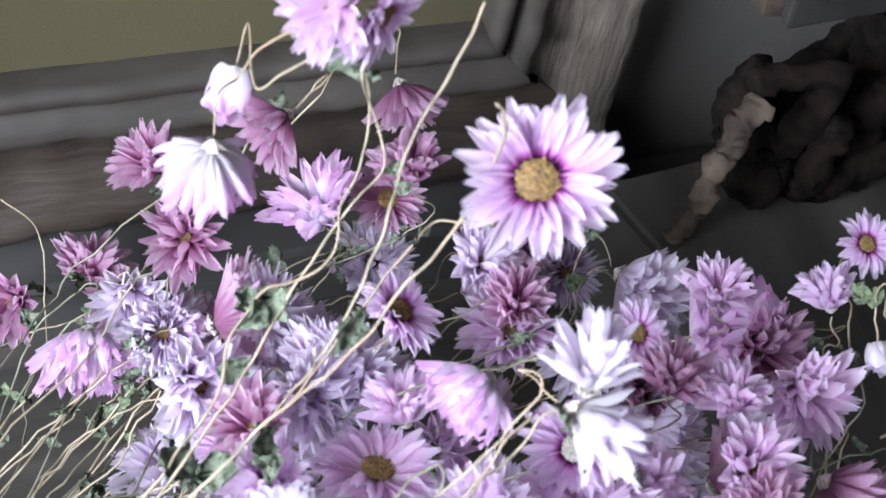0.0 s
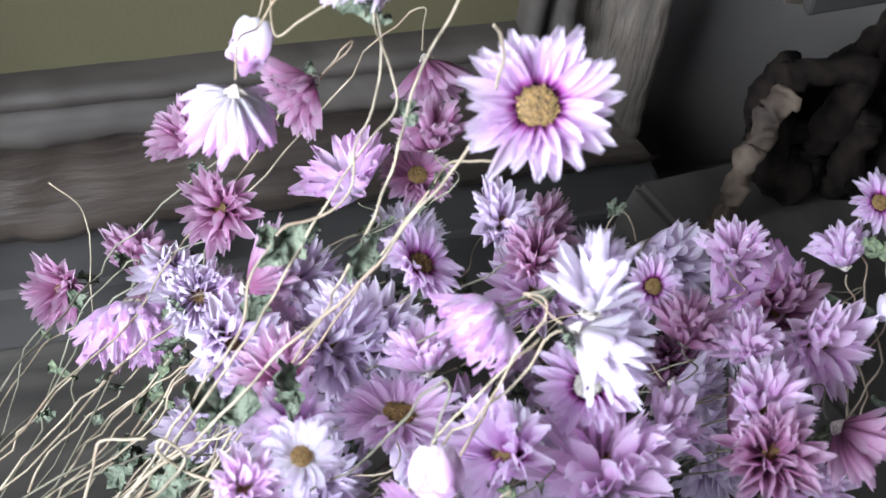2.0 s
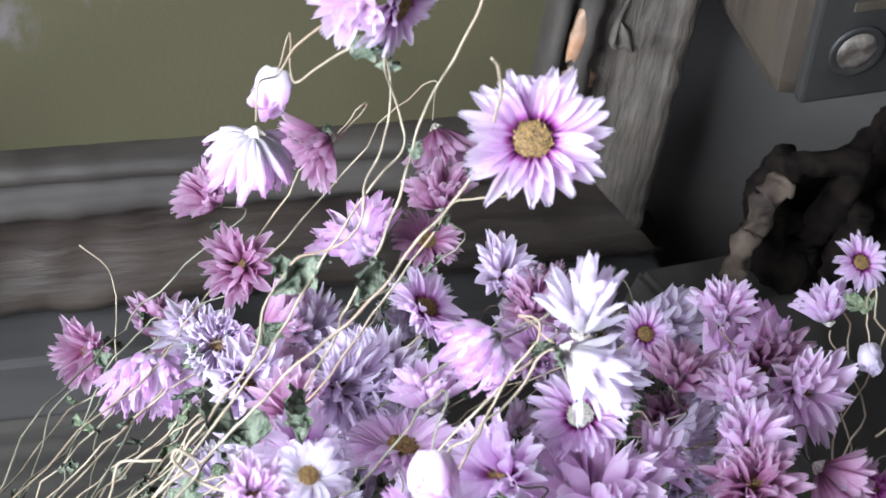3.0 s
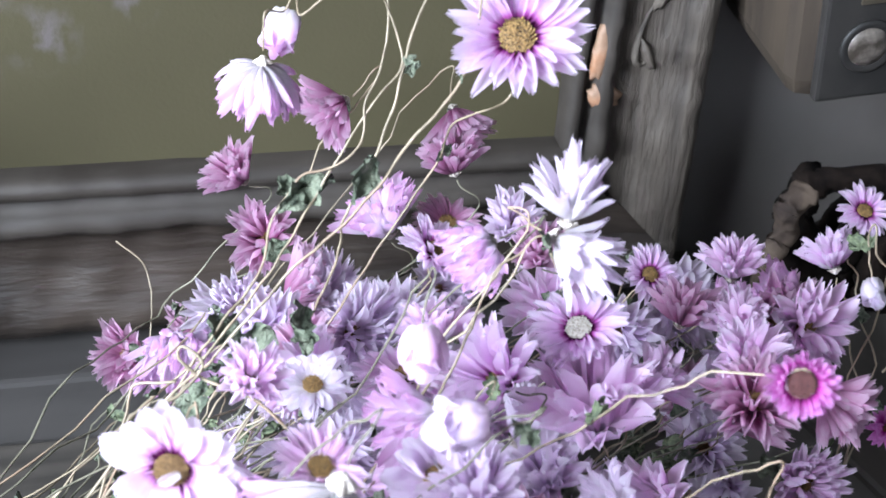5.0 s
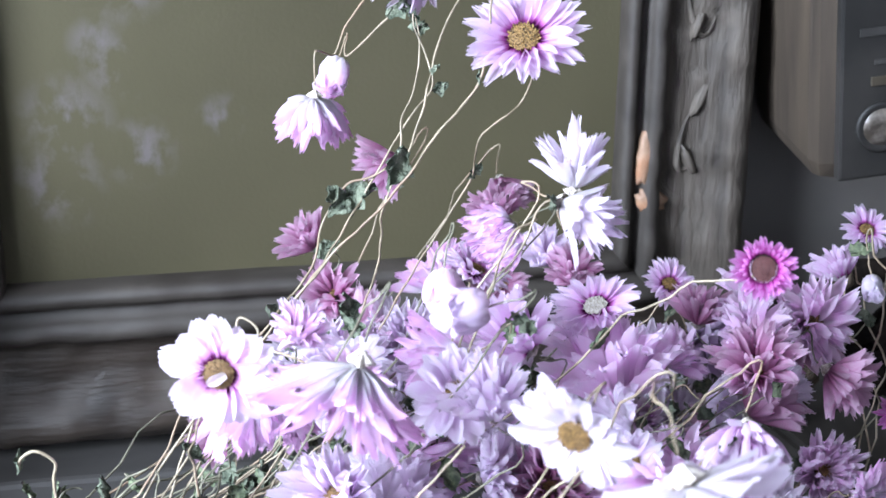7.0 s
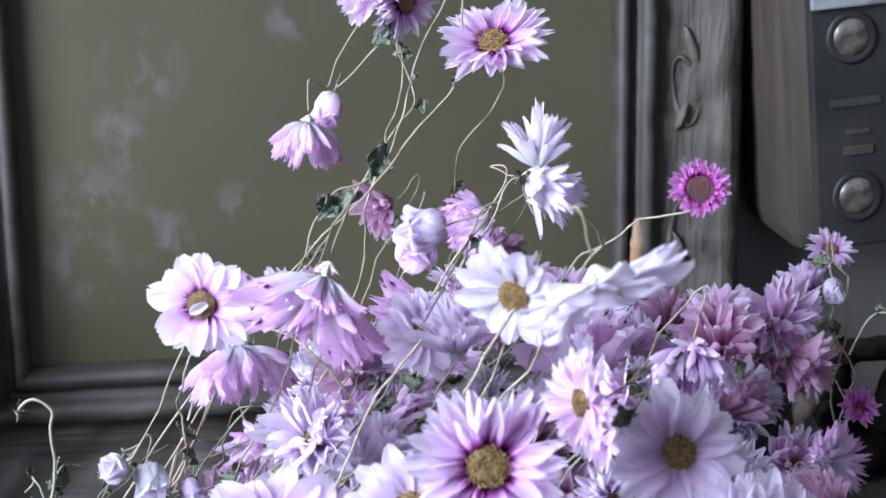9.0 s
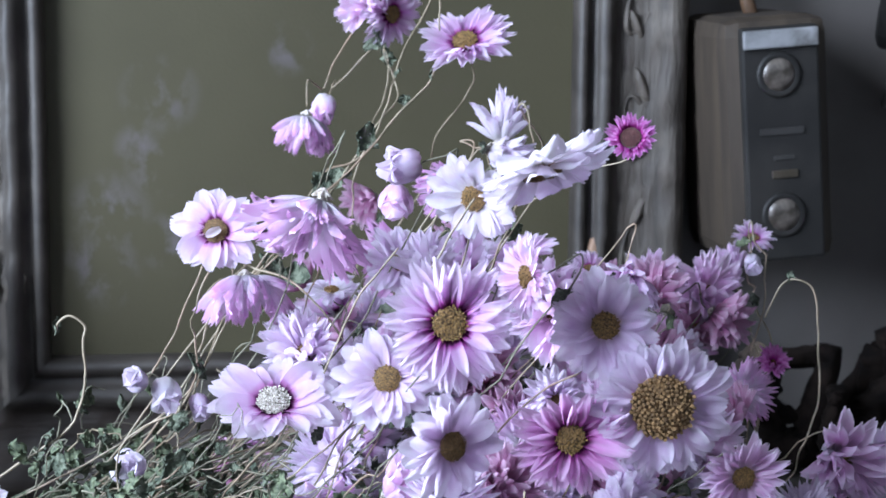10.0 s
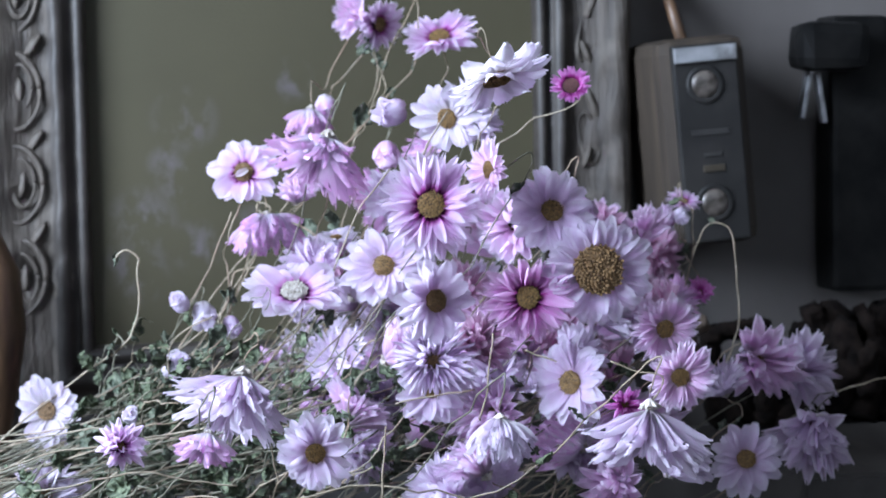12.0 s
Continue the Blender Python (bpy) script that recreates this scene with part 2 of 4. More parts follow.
def box(x0, x1, y0, y1, z0, z1, bevel=0.0, wobble=0.0):
    bm = bmesh.new()
    bmesh.ops.create_cube(bm, size=1.0, matrix=Matrix.LocRotScale(((x0 + x1) / 2, (y0 + y1) / 2, (z0 + z1) / 2), None, (x1 - x0, y1 - y0, z1 - z0)))
    if bevel:
        bmesh.ops.bevel(bm, geom=bm.edges[:], offset=bevel, segments=2, affect="EDGES", profile=0.6)
    if wobble:
        for v in bm.verts:
            v.co += noise.noise_vector(v.co * 60) * wobble
    return bm


def tube(points, radii, sides=6):
    """Verts and faces of a tube along points."""
    pts = [Vector(p) for p in points]
    verts, faces = [], []
    ref = Vector((0.31, 0.2, 0.93)).normalized()
    for i, p in enumerate(pts):
        d = (pts[min(i + 1, len(pts) - 1)] - pts[max(i - 1, 0)]).normalized()
        a = d.cross(ref)
        a = a.normalized() if a.length > 1e-4 else d.orthogonal().normalized()
        b = d.cross(a)
        for k in range(sides):
            f = 2 * math.pi * k / sides
            verts.append(p + (a * math.cos(f) + b * math.sin(f)) * radii[i])
    for i in range(len(pts) - 1):
        for k in range(sides):
            k2 = (k + 1) % sides
            faces.append((i * sides + k, i * sides + k2, (i + 1) * sides + k2, (i + 1) * sides + k))
    faces.append(tuple(range(sides))[::-1])
    faces.append(tuple(range((len(pts) - 1) * sides, len(pts) * sides)))
    return verts, faces


def lathe(profile, sides=20):
    """A turned mesh from (radius, height) pairs."""
    verts, faces = [], []
    for r, h in profile:
        for k in range(sides):
            a = 2 * math.pi * k / sides
            verts.append((r * math.cos(a), r * math.sin(a), h))
    for i in range(len(profile) - 1):
        for k in range(sides):
            k2 = (k + 1) % sides
            faces.append((i * sides + k, i * sides + k2, (i + 1) * sides + k2, (i + 1) * sides + k))
    faces.append(tuple(range(sides))[::-1])
    faces.append(tuple(range((len(profile) - 1) * sides, len(profile) * sides)))
    return verts, faces


# ---- the room ----
def wall_mesh(name, mat, *boxes):
    bm = bmesh.new()
    for x0, x1, y0, y1, z0, z1 in boxes:
        bmesh.ops.create_cube(bm, size=1.0, matrix=Matrix.LocRotScale(((x0 + x1) / 2, (y0 + y1) / 2, (z0 + z1) / 2), None, (x1 - x0, y1 - y0, z1 - z0)))
    return tagged(new(name, bm_mesh(name, bm, mat)), kind="structure")


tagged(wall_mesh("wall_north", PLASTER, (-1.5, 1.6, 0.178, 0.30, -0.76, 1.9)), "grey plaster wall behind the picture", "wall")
# the south opening is added only to hold the fill lamp
tagged(wall_mesh("wall_south", ROOM, (-1.5, -0.6, -2.3, -2.18, -0.76, 1.9), (0.6, 1.6, -2.3, -2.18, -0.76, 1.9), (-0.6, 0.6, -2.3, -2.18, -0.76, 0.35), (-0.6, 0.6, -2.3, -2.18, 1.35, 1.9)), "plain plaster wall, out of view, opened for a lamp", "wall")
tagged(wall_mesh("wall_east", ROOM, (1.6, 1.72, -2.3, 0.30, -0.76, 1.9)), "plain plaster wall of the room", "wall")
tagged(wall_mesh("wall_west", ROOM, (-0.82, -0.72, -2.18, -0.66, -0.76, 1.9), (-0.82, -0.72, 0.0, 0.178, -0.76, 1.9), (-0.82, -0.72, -0.66, 0.0, -0.76, 0.16), (-0.82, -0.72, -0.66, 0.0, 0.88, 1.9)), "plain plaster wall, out of view, opened for a lamp", "wall")
tagged(wall_mesh("ceiling", ROOM, (-1.5, 1.72, -2.3, 0.30, 1.9, 2.0)), "plain white ceiling", "ceiling")
tagged(wall_mesh("floor", FLOORWOOD, (-1.5, 1.72, -2.3, 0.30, -0.84, -0.76)), "dark wooden floor", "floor")

# ---- the table ----
table = tagged(new("side_table"), "dark worn wooden side table against the wall", "table")
part("tabletop", box(-0.54, 0.62, -0.27, 0.172, -0.03, 0.0, 0.003), TABLE, table)
for lx in (-0.50, 0.57):
    for ly in (-0.23, 0.13):
        part("leg", box(lx - 0.025, lx + 0.025, ly - 0.025, ly + 0.025, -0.76, -0.03, 0.004), TABLE, table)

plinth = tagged(new("plinth_board", bm_mesh("plinth_board", box(-0.32, 0.122, 0.132, 0.174, 0.0, 0.026, 0.002), PLINTH)), "grey painted board under the picture frame", "board")
slab_bm = bmesh.new()
slab_low = [slab_bm.verts.new(p) for p in ((0.094, 0.130, 0.0), (0.46, 0.168, 0.0), (0.46, 0.0, 0.0), (0.134, 0.0, 0.0))]
slab_face = slab_bm.faces.new(slab_low)
slab_up = bmesh.ops.extrude_face_region(slab_bm, geom=[slab_face])
bmesh.ops.translate(slab_bm, vec=(0, 0, 0.042), verts=[v for v in slab_up["geom"] if isinstance(v, bmesh.types.BMVert)])
for v in slab_bm.verts:
    if v.co.z > 0.02 and v.co.x < 0.2:
        v.co.x += 0.010
bmesh.ops.bevel(slab_bm, geom=slab_bm.edges[:], offset=0.002, segments=2, affect="EDGES")
slab = tagged(new("wooden_block", bm_mesh("wooden_block", slab_bm, BOARD)), "worn beige wooden block on the table", "block")

# ---- the picture ----
picture = tagged(new("framed_picture"), "old oil painting in a worn grey carved frame", "picture")
XL, XR, ZB, ZT, YW = -0.137, 0.068, 0.086, 0.345, 0.160
part("canvas", box(XL - 0.006, XR + 0.006, YW, YW + 0.004, ZB - 0.006, ZT + 0.006), CANVAS, picture, "dull olive painted canvas with faded lilac flowers")
# section of the moulding: distance out from the canvas, height towards the room
SECTION = [(0.0, 0.000), (0.0, 0.007), (0.0015, 0.010), (0.004, 0.0105), (0.0055, 0.007), (0.007, 0.0065), (0.0085, 0.011), (0.011, 0.0135), (0.0135, 0.012),
           (0.015, 0.008), (0.018, 0.0075), (0.024, 0.0085), (0.030, 0.0105), (0.034, 0.014), (0.038, 0.0165), (0.042, 0.015), (0.045, 0.009), (0.046, -0.010)]


def moulding(name, a, b, out, mat, wide=1.0, steps=70):
    """A carved, uneven moulding from a to b along the canvas edge; out points away from the canvas. Ends are mitred."""
    a, b, out = Vector(a), Vector(b), Vector(out)
    along = (b - a).normalized()
    verts, faces = [], []
    n = len(SECTION)
    for i in range(steps + 1):
        for j, (o, h) in enumerate(SECTION):
            o2 = o * wide
            s = i / steps
            p0 = a - along * o2
            p1 = b + along * o2
            p = p0.lerp(p1, s) + out * o2
            d = (p - a).dot(along)
            carve = 0.0
            if 8 <= j <= 15:
                carve = 0.0009 * math.sin(d * 210 + 2.2 * math.sin(o * 300)) * math.sin(math.pi * (j - 8) / 7) + 0.0034 * (0.5 - abs(noise.noise(Vector((p.x * 0.7, 0, p.z)) * 75))) - 0.0016 * abs(noise.noise(Vector((p.x, 3, p.z)) * 120))
            w = noise.noise(p * 60) * 0.0005 + noise.noise(p * 200) * 0.0004
            verts.append(p + Vector((0, -1, 0)) * (h + carve + w) + out * noise.noise(p * 60 + Vector((3, 1, 7))) * 0.0003)
    for i in range(steps):
        for j in range(n - 1):
            q = i * n + j
            faces.append((q, q + 1, q + n + 1, q + n))
    me = mesh_of(name, verts, faces, mat)
    me.materials.append(FRAME_LIGHT)
    me.polygons.foreach_set("material_index", [1 if k % (n - 1) < 9 else 0 for k in range(len(faces))])
    return child(name, me, picture)


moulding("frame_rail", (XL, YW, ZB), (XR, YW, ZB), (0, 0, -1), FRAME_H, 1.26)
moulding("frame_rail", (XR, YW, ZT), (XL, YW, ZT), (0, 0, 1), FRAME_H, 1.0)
moulding("frame_stile", (XL, YW, ZT), (XL, YW, ZB), (-1, 0, 0), FRAME_V, 1.1)
moulding("frame_stile", (XR, YW, ZB), (XR, YW, ZT), (1, 0, 0), FRAME_V, 1.0)


def ornament(x, z, w, h, turn, mat, label):
    """A small carved scroll, worn to the gesso in places."""
    bm = bmesh.new()
    bmesh.ops.create_icosphere(bm, subdivisions=3, radius=1.0)
    for v in bm.verts:
        c = v.co
        k = 1 + 0.25 * noise.noise(c * 2.4 + Vector((x * 50, 0, z * 50))) + 0.12 * math.sin(c.z * 9 + c.x * 5)
        v.co = Vector((c.x * w * k, c.y * 0.0024, c.z * h * k))
    return part("carved_scroll", bm, mat, picture, label, True, pose(x, YW - 0.0095, z, 0, turn, 0))


def oval_ring(x, y, z, w, h, turn, thick=0.0013):
    """A carved oval loop, half sunk in the moulding."""
    pts = []
    for i in range(33):
        a = 2 * math.pi * i / 32
        pts.append(Vector((w * math.cos(a), 0.0003 * math.sin(3 * a), h * math.sin(a) * (1 - 0.18 * math.cos(a)))))
    v, f = tube(pts, [thick * (0.8 + 0.3 * math.sin(i * 0.39)) for i in range(33)], 8)
    return child("carved_loop", mesh_of("carved_loop", v, f, FRAME_V), picture, pose(x, y, z, 0, turn, 0))


ornament(0.0765, 0.122, 0.0032, 0.011, 6, GESSO, "scroll worn to bare gesso")
ornament(0.0790, 0.106, 0.0055, 0.0045, 20, GESSO, "scroll worn to bare gesso")
ornament(-0.1495, 0.103, 0.0032, 0.004, 0, FRAME_V, "")
ornament(-0.1500, 0.116, 0.0045, 0.008, 10, FRAME_V, "")
for k in range(6):
    oz = 0.118 + 0.042 * k
    oval_ring(-0.167, YW - 0.0098, oz, 0.0095, 0.0170, 6 - 5 * (k % 3), 0.0017)
    oval_ring(-0.166, YW - 0.0100, oz + 0.001, 0.0050, 0.0105, -8 + 6 * (k % 3), 0.0012)
    ornament(-0.1665, oz, 0.0020, 0.0060, 8 * (k % 2), FRAME_V, "")
    ornament(-0.1600, oz + 0.0200, 0.0022, 0.0055, 32, FRAME_V, "")
    ornament(-0.1735, oz + 0.0200, 0.0022, 0.0055, -32, FRAME_V, "")
for k in range(5):
    oz = 0.128 + 0.048 * k
    oval_ring(0.0930, YW - 0.0092, oz, 0.0045, 0.0120, 14 - 24 * (k % 2), 0.0011)
    ornament(0.0945, oz + 0.0150, 0.0022, 0.0080, 20 - 40 * (k % 2), FRAME_V, "")
    ornament(0.0915, oz - 0.0080, 0.0018, 0.0060, -24 + 40 * (k % 2), FRAME_V, "")

# ---- things beside the picture ----
level = tagged(new("spirit_level"), "old wooden spirit level with steel face, hanging on the wall", "spirit level")
level.matrix_basis = pose(0.138, 0.105, 0.174, 0, -4.5, 0)
part("body", box(-0.021, 0.021, 0.004, 0.068, -0.047, 0.047, 0.007), LEVELWOOD, level, "worn wooden body")
part("face_plate", box(-0.0150, 0.0150, 0.0, 0.0045, -0.045, 0.0435, 0.0012), STEEL, level, "grey steel face plate")
part("top_strip", box(-0.0145, 0.0145, -0.002, 0.0003, 0.0355, 0.0425, 0.0008), STEEL_BRIGHT, level, "bright worn steel strip")
for kz in (0.0255, -0.0275):
    ring_v, ring_f = lathe([(0.0064, 0.0), (0.0086, 0.0), (0.0086, 0.0008), (0.0078, 0.0013), (0.0064, 0.0008)], 28)
    child("vial_ring", mesh_of("vial_ring", ring_v, ring_f, STEEL), level, pose(-0.001, 0.0001, kz, 90, 0, 0), "grey metal ring")
    glass_v, glass_f = lathe([(0.0065, 0.0), (0.0062, 0.0008), (0.0040, 0.0016), (0.0012, 0.0018)], 24)
    child("vial", mesh_of("vial", glass_v, glass_f, VIAL), level, pose(-0.001, 0.0001, kz, 90, 0, 0), "pale round vial")
part("maker_bar", box(-0.009, 0.008, -0.0006, 0.0001, 0.003, 0.0055), BARS, level)
part("maker_bar", box(-0.004, 0.004, -0.0006, 0.0001, -0.0065, -0.005), BARS, level)
part("maker_plate", box(-0.005, 0.005, -0.0008, 0.0001, -0.0135, -0.0105, 0.0003), BRASS, level, "small brass plate")
hv, hf = tube([(0.002, 0.040, 0.045), (0.001, 0.052, 0.066), (0.001, 0.066, 0.083)], [0.003, 0.0028, 0.0026], 8)
child("hanger", mesh_of("hanger", hv, hf, BROWNWOOD), level, None, "brown leather loop")


def branch(name, pts, r0, r1, mat, parent, label=""):
    """A knotty limb through pts."""
    fine, rad = [], []
    for i in range(len(pts) - 1):
        for k in range(14):
            s = (i + k / 14) / (len(pts) - 1)
            p = Vector(pts[i]).lerp(Vector(pts[i + 1]), k / 14)
            fine.append(p + noise.noise_vector(p * 55) * 0.003)
            rad.append((r0 + (r1 - r0) * s) * (1 + 0.35 * noise.noise(p * 120)))
    v, f = tube(fine, rad, 16)
    v = [p + noise.noise_vector(p * 120) * 0.0022 + noise.noise_vector(p * 320) * 0.0016 for p in v]
    return child(name, mesh_of(name, v, f, mat), parent, None, label)


drift = tagged(new("driftwood"), "twisted dark driftwood root on the block", "driftwood")
branch("limb", [(0.1175, 0.103, 0.043), (0.1225, 0.105, 0.054), (0.1235, 0.105, 0.064), (0.1275, 0.106, 0.075), (0.129, 0.107, 0.088), (0.136, 0.112, 0.094)], 0.0030, 0.0042, BARK, drift, "bare pale limb")
# crowded limbs whose colour carries the shade behind the pale limb
wood = random.Random(31)
for k in range(30):
    sx, sy = 0.150 + 0.11 * wood.random(), 0.115 + 0.035 * wood.random()
    ex, ey, ez = sx + wood.uniform(-0.03, 0.06), sy + wood.uniform(-0.015, 0.015), wood.uniform(0.055, 0.098)
    bend = ((sx + ex) / 2 + wood.uniform(-0.02, 0.02), (sy + ey) / 2, wood.uniform(0.06, 0.095))
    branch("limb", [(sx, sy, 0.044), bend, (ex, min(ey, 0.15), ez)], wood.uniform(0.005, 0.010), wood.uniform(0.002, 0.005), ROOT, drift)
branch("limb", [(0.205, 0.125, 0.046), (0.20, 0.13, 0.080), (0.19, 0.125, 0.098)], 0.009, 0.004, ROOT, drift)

hook = tagged(new("iron_bracket"), "black iron bracket hanging on the wall", "bracket")
part("plate", box(0.211, 0.240, 0.150, 0.174, 0.10, 0.232, 0.003, 0.0008), IRON, hook)
part("arm", box(0.188, 0.222, 0.126, 0.150, 0.205, 0.228, 0.006, 0.002), IRON, hook)
for px, pz, lean in ((0.1975, 0.196, 10), (0.2045, 0.194, -9)):
    part("prong", box(-0.0012, 0.0012, -0.003, 0.003, -0.013, 0.011, 0.0009), STEEL_BRIGHT, hook, "worn bright prong", False, pose(px, 0.149, pz, 0, lean, 0))

knob_v, knob_f = lathe([(0.012, 0.0), (0.019, 0.004), (0.019, 0.010), (0.009, 0.018), (0.008, 0.05), (0.013, 0.075), (0.017, 0.10), (0.015, 0.125), (0.008, 0.14), (0.0075, 0.15)], 24)
peg = tagged(new("turned_peg", mesh_of("turned_peg", knob_v, knob_f, BROWNWOOD)), "dark brown turned wooden peg on the table", "peg")
peg.matrix_basis = pose(-0.181, 0.110, 0.0)

# ---- flowers ----
rng = random.Random(5)


def petal_mesh(name, mat, bend, cup, seed, tip=0.75, nu=7, nv=6, blunt=0.0, flare=0.0, ragged=1.0):
    """A narrow papery bract, 1 long along x, pleated lengthwise, with a toothed, torn tip; flare turns the tip back."""
    r = random.Random(seed)
    verts, uvs, faces = [], [], []
    twist = r.uniform(-0.35, 0.35)
    teeth = [ragged * (r.uniform(-0.03, 0.06) if j % 2 == 0 else -r.uniform(0.02, 0.15)) for j in range(nv + 1)]
    teeth[nv // 2] = ragged * r.uniform(0.0, 0.08)
    full = lambda u: 0.5 * (0.40 + 0.60 * math.sin(math.pi * min(u * 0.70 + 0.12, 1.0)))
    for i in range(nu + 1):
        u = i / nu
        w = full(u) if u < tip else full(tip) * (1 - (1 - blunt) * ((u - tip) / (1 - tip)) ** 1.4) + 0.008
        for j in range(nv + 1):
            v = j / nv * 2 - 1
            pleat = (0.006 + 0.011 * ragged) * (1 if j % 2 else -1) * math.sin(math.pi * min(1.0, u * 0.9 + 0.15))
            x = math.sin(u * bend) / bend if abs(bend) > 1e-3 else u
            z = (1 - math.cos(u * bend)) / bend if abs(bend) > 1e-3 else 0.0
            z += cup * 0.7 * (v * v) * w + pleat + 0.025 * r.uniform(-1, 1) * u - flare * max(0.0, u - 0.55) ** 2
            y = v * w + 0.09 * twist * u * u
            if u > 0.8:
                x += teeth[j] * (0.35 if u < 0.99 else 1.0)
            verts.append((x, y, z + twist * v * w * u * 0.5))
            uvs.append((u, 0.5 + 0.5 * v + seed * 0.37))
    for i in range(nu):
        for j in range(nv):
            a = i * (nv + 1) + j
            faces.append((a, a + nv + 1, a + nv + 2, a + 1))
    return verts, faces, uvs


PETAL_SHAPES = {}
for shape, bend, cup, tip, blunt, flare, ragged in (("flat", 0.30, 0.35, 0.62, 0.24, 0.25, 0.9), ("cup", 0.55, 0.6, 0.62, 0.25, 0.3, 0.6), ("shag", 0.75, 0.5, 0.60, 0.22, 0.9, 1.0), ("scale", 1.5, 0.8, 0.55, 0.10, 0.0, 0.1), ("round", 0.26, 0.25, 0.72, 0.30, 0.55, 0.45), ("dome", 1.05, 0.5, 0.66, 0.32, 0.2, 0.8), ("bell", 1.40, 0.5, 0.70, 0.34, 0.0, 0.7)):
    PETAL_SHAPES[shape] = [petal_mesh("petal", None, bend * (0.6 + 0.2 * k), cup, k + 3, tip, blunt=blunt, flare=flare * (0.4 + 0.3 * k), ragged=ragged) for k in range(5)]
PETAL_MESHES = {(c, k): [mesh_of("petal", v, f, PETAL[c], True, uv) for v, f, uv in PETAL_SHAPES[k]] for c in PETAL for k in ("flat", "cup", "shag", "round", "dome", "bell")}


def joined_petals(name, mat, rows, seed):
    """One mesh of petals from rows of (count, radius, height, angle up, length, width, shape)."""
    r = random.Random(seed)
    V, F, UV = [], [], []
    for n, r0, h, el, ln, wd, shape in rows:
        off = r.uniform(0, 6)
        for i in range(n):
            pv, pf, pu = PETAL_SHAPES[shape][r.randrange(5)]
            m = Matrix.Rotation(off + 2 * math.pi * (i + r.uniform(-0.2, 0.2)) / n, 4, "Z") @ Matrix.Translation((r0, 0, h)) @ Matrix.Rotation(-radians(el + r.uniform(-7, 7)), 4, "Y") @ Matrix.Diagonal((ln * r.uniform(0.88, 1.08), wd, ln, 1))
            k = len(V)
            V += [m @ Vector(p) for p in pv]
            F += [tuple(k + q for q in f) for f in pf]
            UV += pu
    return mesh_of(name, V, F, mat, True, UV)


def disc_mesh(name, mat, seed, n=110):
    """A dome of small crowded florets, radius 1."""
    r = random.Random(seed)
    V, F = lathe([(0.96, -0.25), (1.0, 0.02), (0.8, 0.16), (0.45, 0.26), (0.1, 0.24)], 16)
    V = [Vector(v) for v in V]
    for i in range(n):
        a, rad = i * 2.39996, math.sqrt((i + 0.5) / n)
        hh = 0.05 + 0.24 * (1 - rad * rad) - 0.10 * max(0, 1 - rad * 3.2)
        c = Vector((rad * math.cos(a), rad * math.sin(a), hh))
        s, t = 0.085 * r.uniform(0.8, 1.15), 0.17 * r.uniform(0.5, 1.3)
        d = Vector((c.x * 0.4, c.y * 0.4, 1)).normalized()
        k = len(V)
        for q in range(4):
            f = a + q * math.pi / 2
            V.append(c + Vector((math.cos(f) * s, math.sin(f) * s, -0.05)))
        for q in range(4):
            f = a + q * math.pi / 2 + 0.4
            V.append(c + d * t + Vector((math.cos(f) * s * 0.8, math.sin(f) * s * 0.8, 0)))
        F += [(k + q, k + (q + 1) % 4, k + 4 + (q + 1) % 4, k + 4 + q) for q in range(4)] + [(k + 4, k + 5, k + 6, k + 7)]
    return mesh_of(name, V, F, mat, False)


DISC = {"gold": disc_mesh("disc", DISC_GOLD, 1), "brown": disc_mesh("disc", DISC_BROWN, 2, 170), "down": disc_mesh("disc", DISC_WHITE, 3), "maroon": disc_mesh("disc", DISC_MAROON, 5, 150)}
CALYX_MESH = joined_petals("calyx", CALYX, [(9, 0.05, -0.02, 68, 0.62, 0.34, "cup"), (9, 0.10, 0.0, 40, 0.55, 0.34, "cup"), (7, 0.16, 0.08, 25, 0.45, 0.3, "cup")], 4)
BUD_MESH = {c: [joined_petals("bud", PETAL[c], [(6, 0.10, 0.02, 72, 0.95, 0.55, "scale"), (7, 0.20, 0.0, 66, 0.88, 0.50, "scale"), (8, 0.27, -0.02, 60, 0.72, 0.44, "scale"), (8, 0.24, -0.06, 58, 0.5, 0.38, "scale")], 20 + s) for s in range(2)] for c in ("w", "l", "q", "b")}


def leaf_mesh(seed, mat):
    """A crumpled dry leaf, 1 long."""
    r = random.Random(seed)
    off = Vector((r.uniform(0, 90), 0, 0))
    nu, nv = 10, 8
    V, F = [], []
    for i in range(nu + 1):
        u = i / nu
        w = 0.36 * math.sin(math.pi * min(1, u * 0.9 + 0.06)) ** 0.7
        for j in range(nv + 1):
            v = j / nv * 2 - 1
            p = Vector((u, v * w * (1 + 0.5 * noise.noise(Vector((u * 8, v * 2, seed + 0.5)))), 0.28 * v * v * w + 0.25 * u * u))
            V.append(p + noise.noise_vector(p * 3.6 + off) * 0.26 + noise.noise_vector(p * 8 + off) * 0.14 + Vector((0, 0, 0.05 * math.sin(v * 14))))
    for i in range(nu):
        for j in range(nv):
            a = i * (nv + 1) + j
            F.append((a, a + nv + 1, a + nv + 2, a + 1))
    return mesh_of("leaf", V, F, mat)


LEAVES = [leaf_mesh(s, LEAF) for s in range(5)] + [leaf_mesh(s + 9, LEAF_DARK) for s in range(4)]


def facing(at, axis, roll=0.0):
    q = Vector(axis).normalized().to_track_quat("Z", "Y").to_matrix().to_4x4()
    return Matrix.Translation(at) @ q @ Matrix.Rotation(roll, 4, "Z")


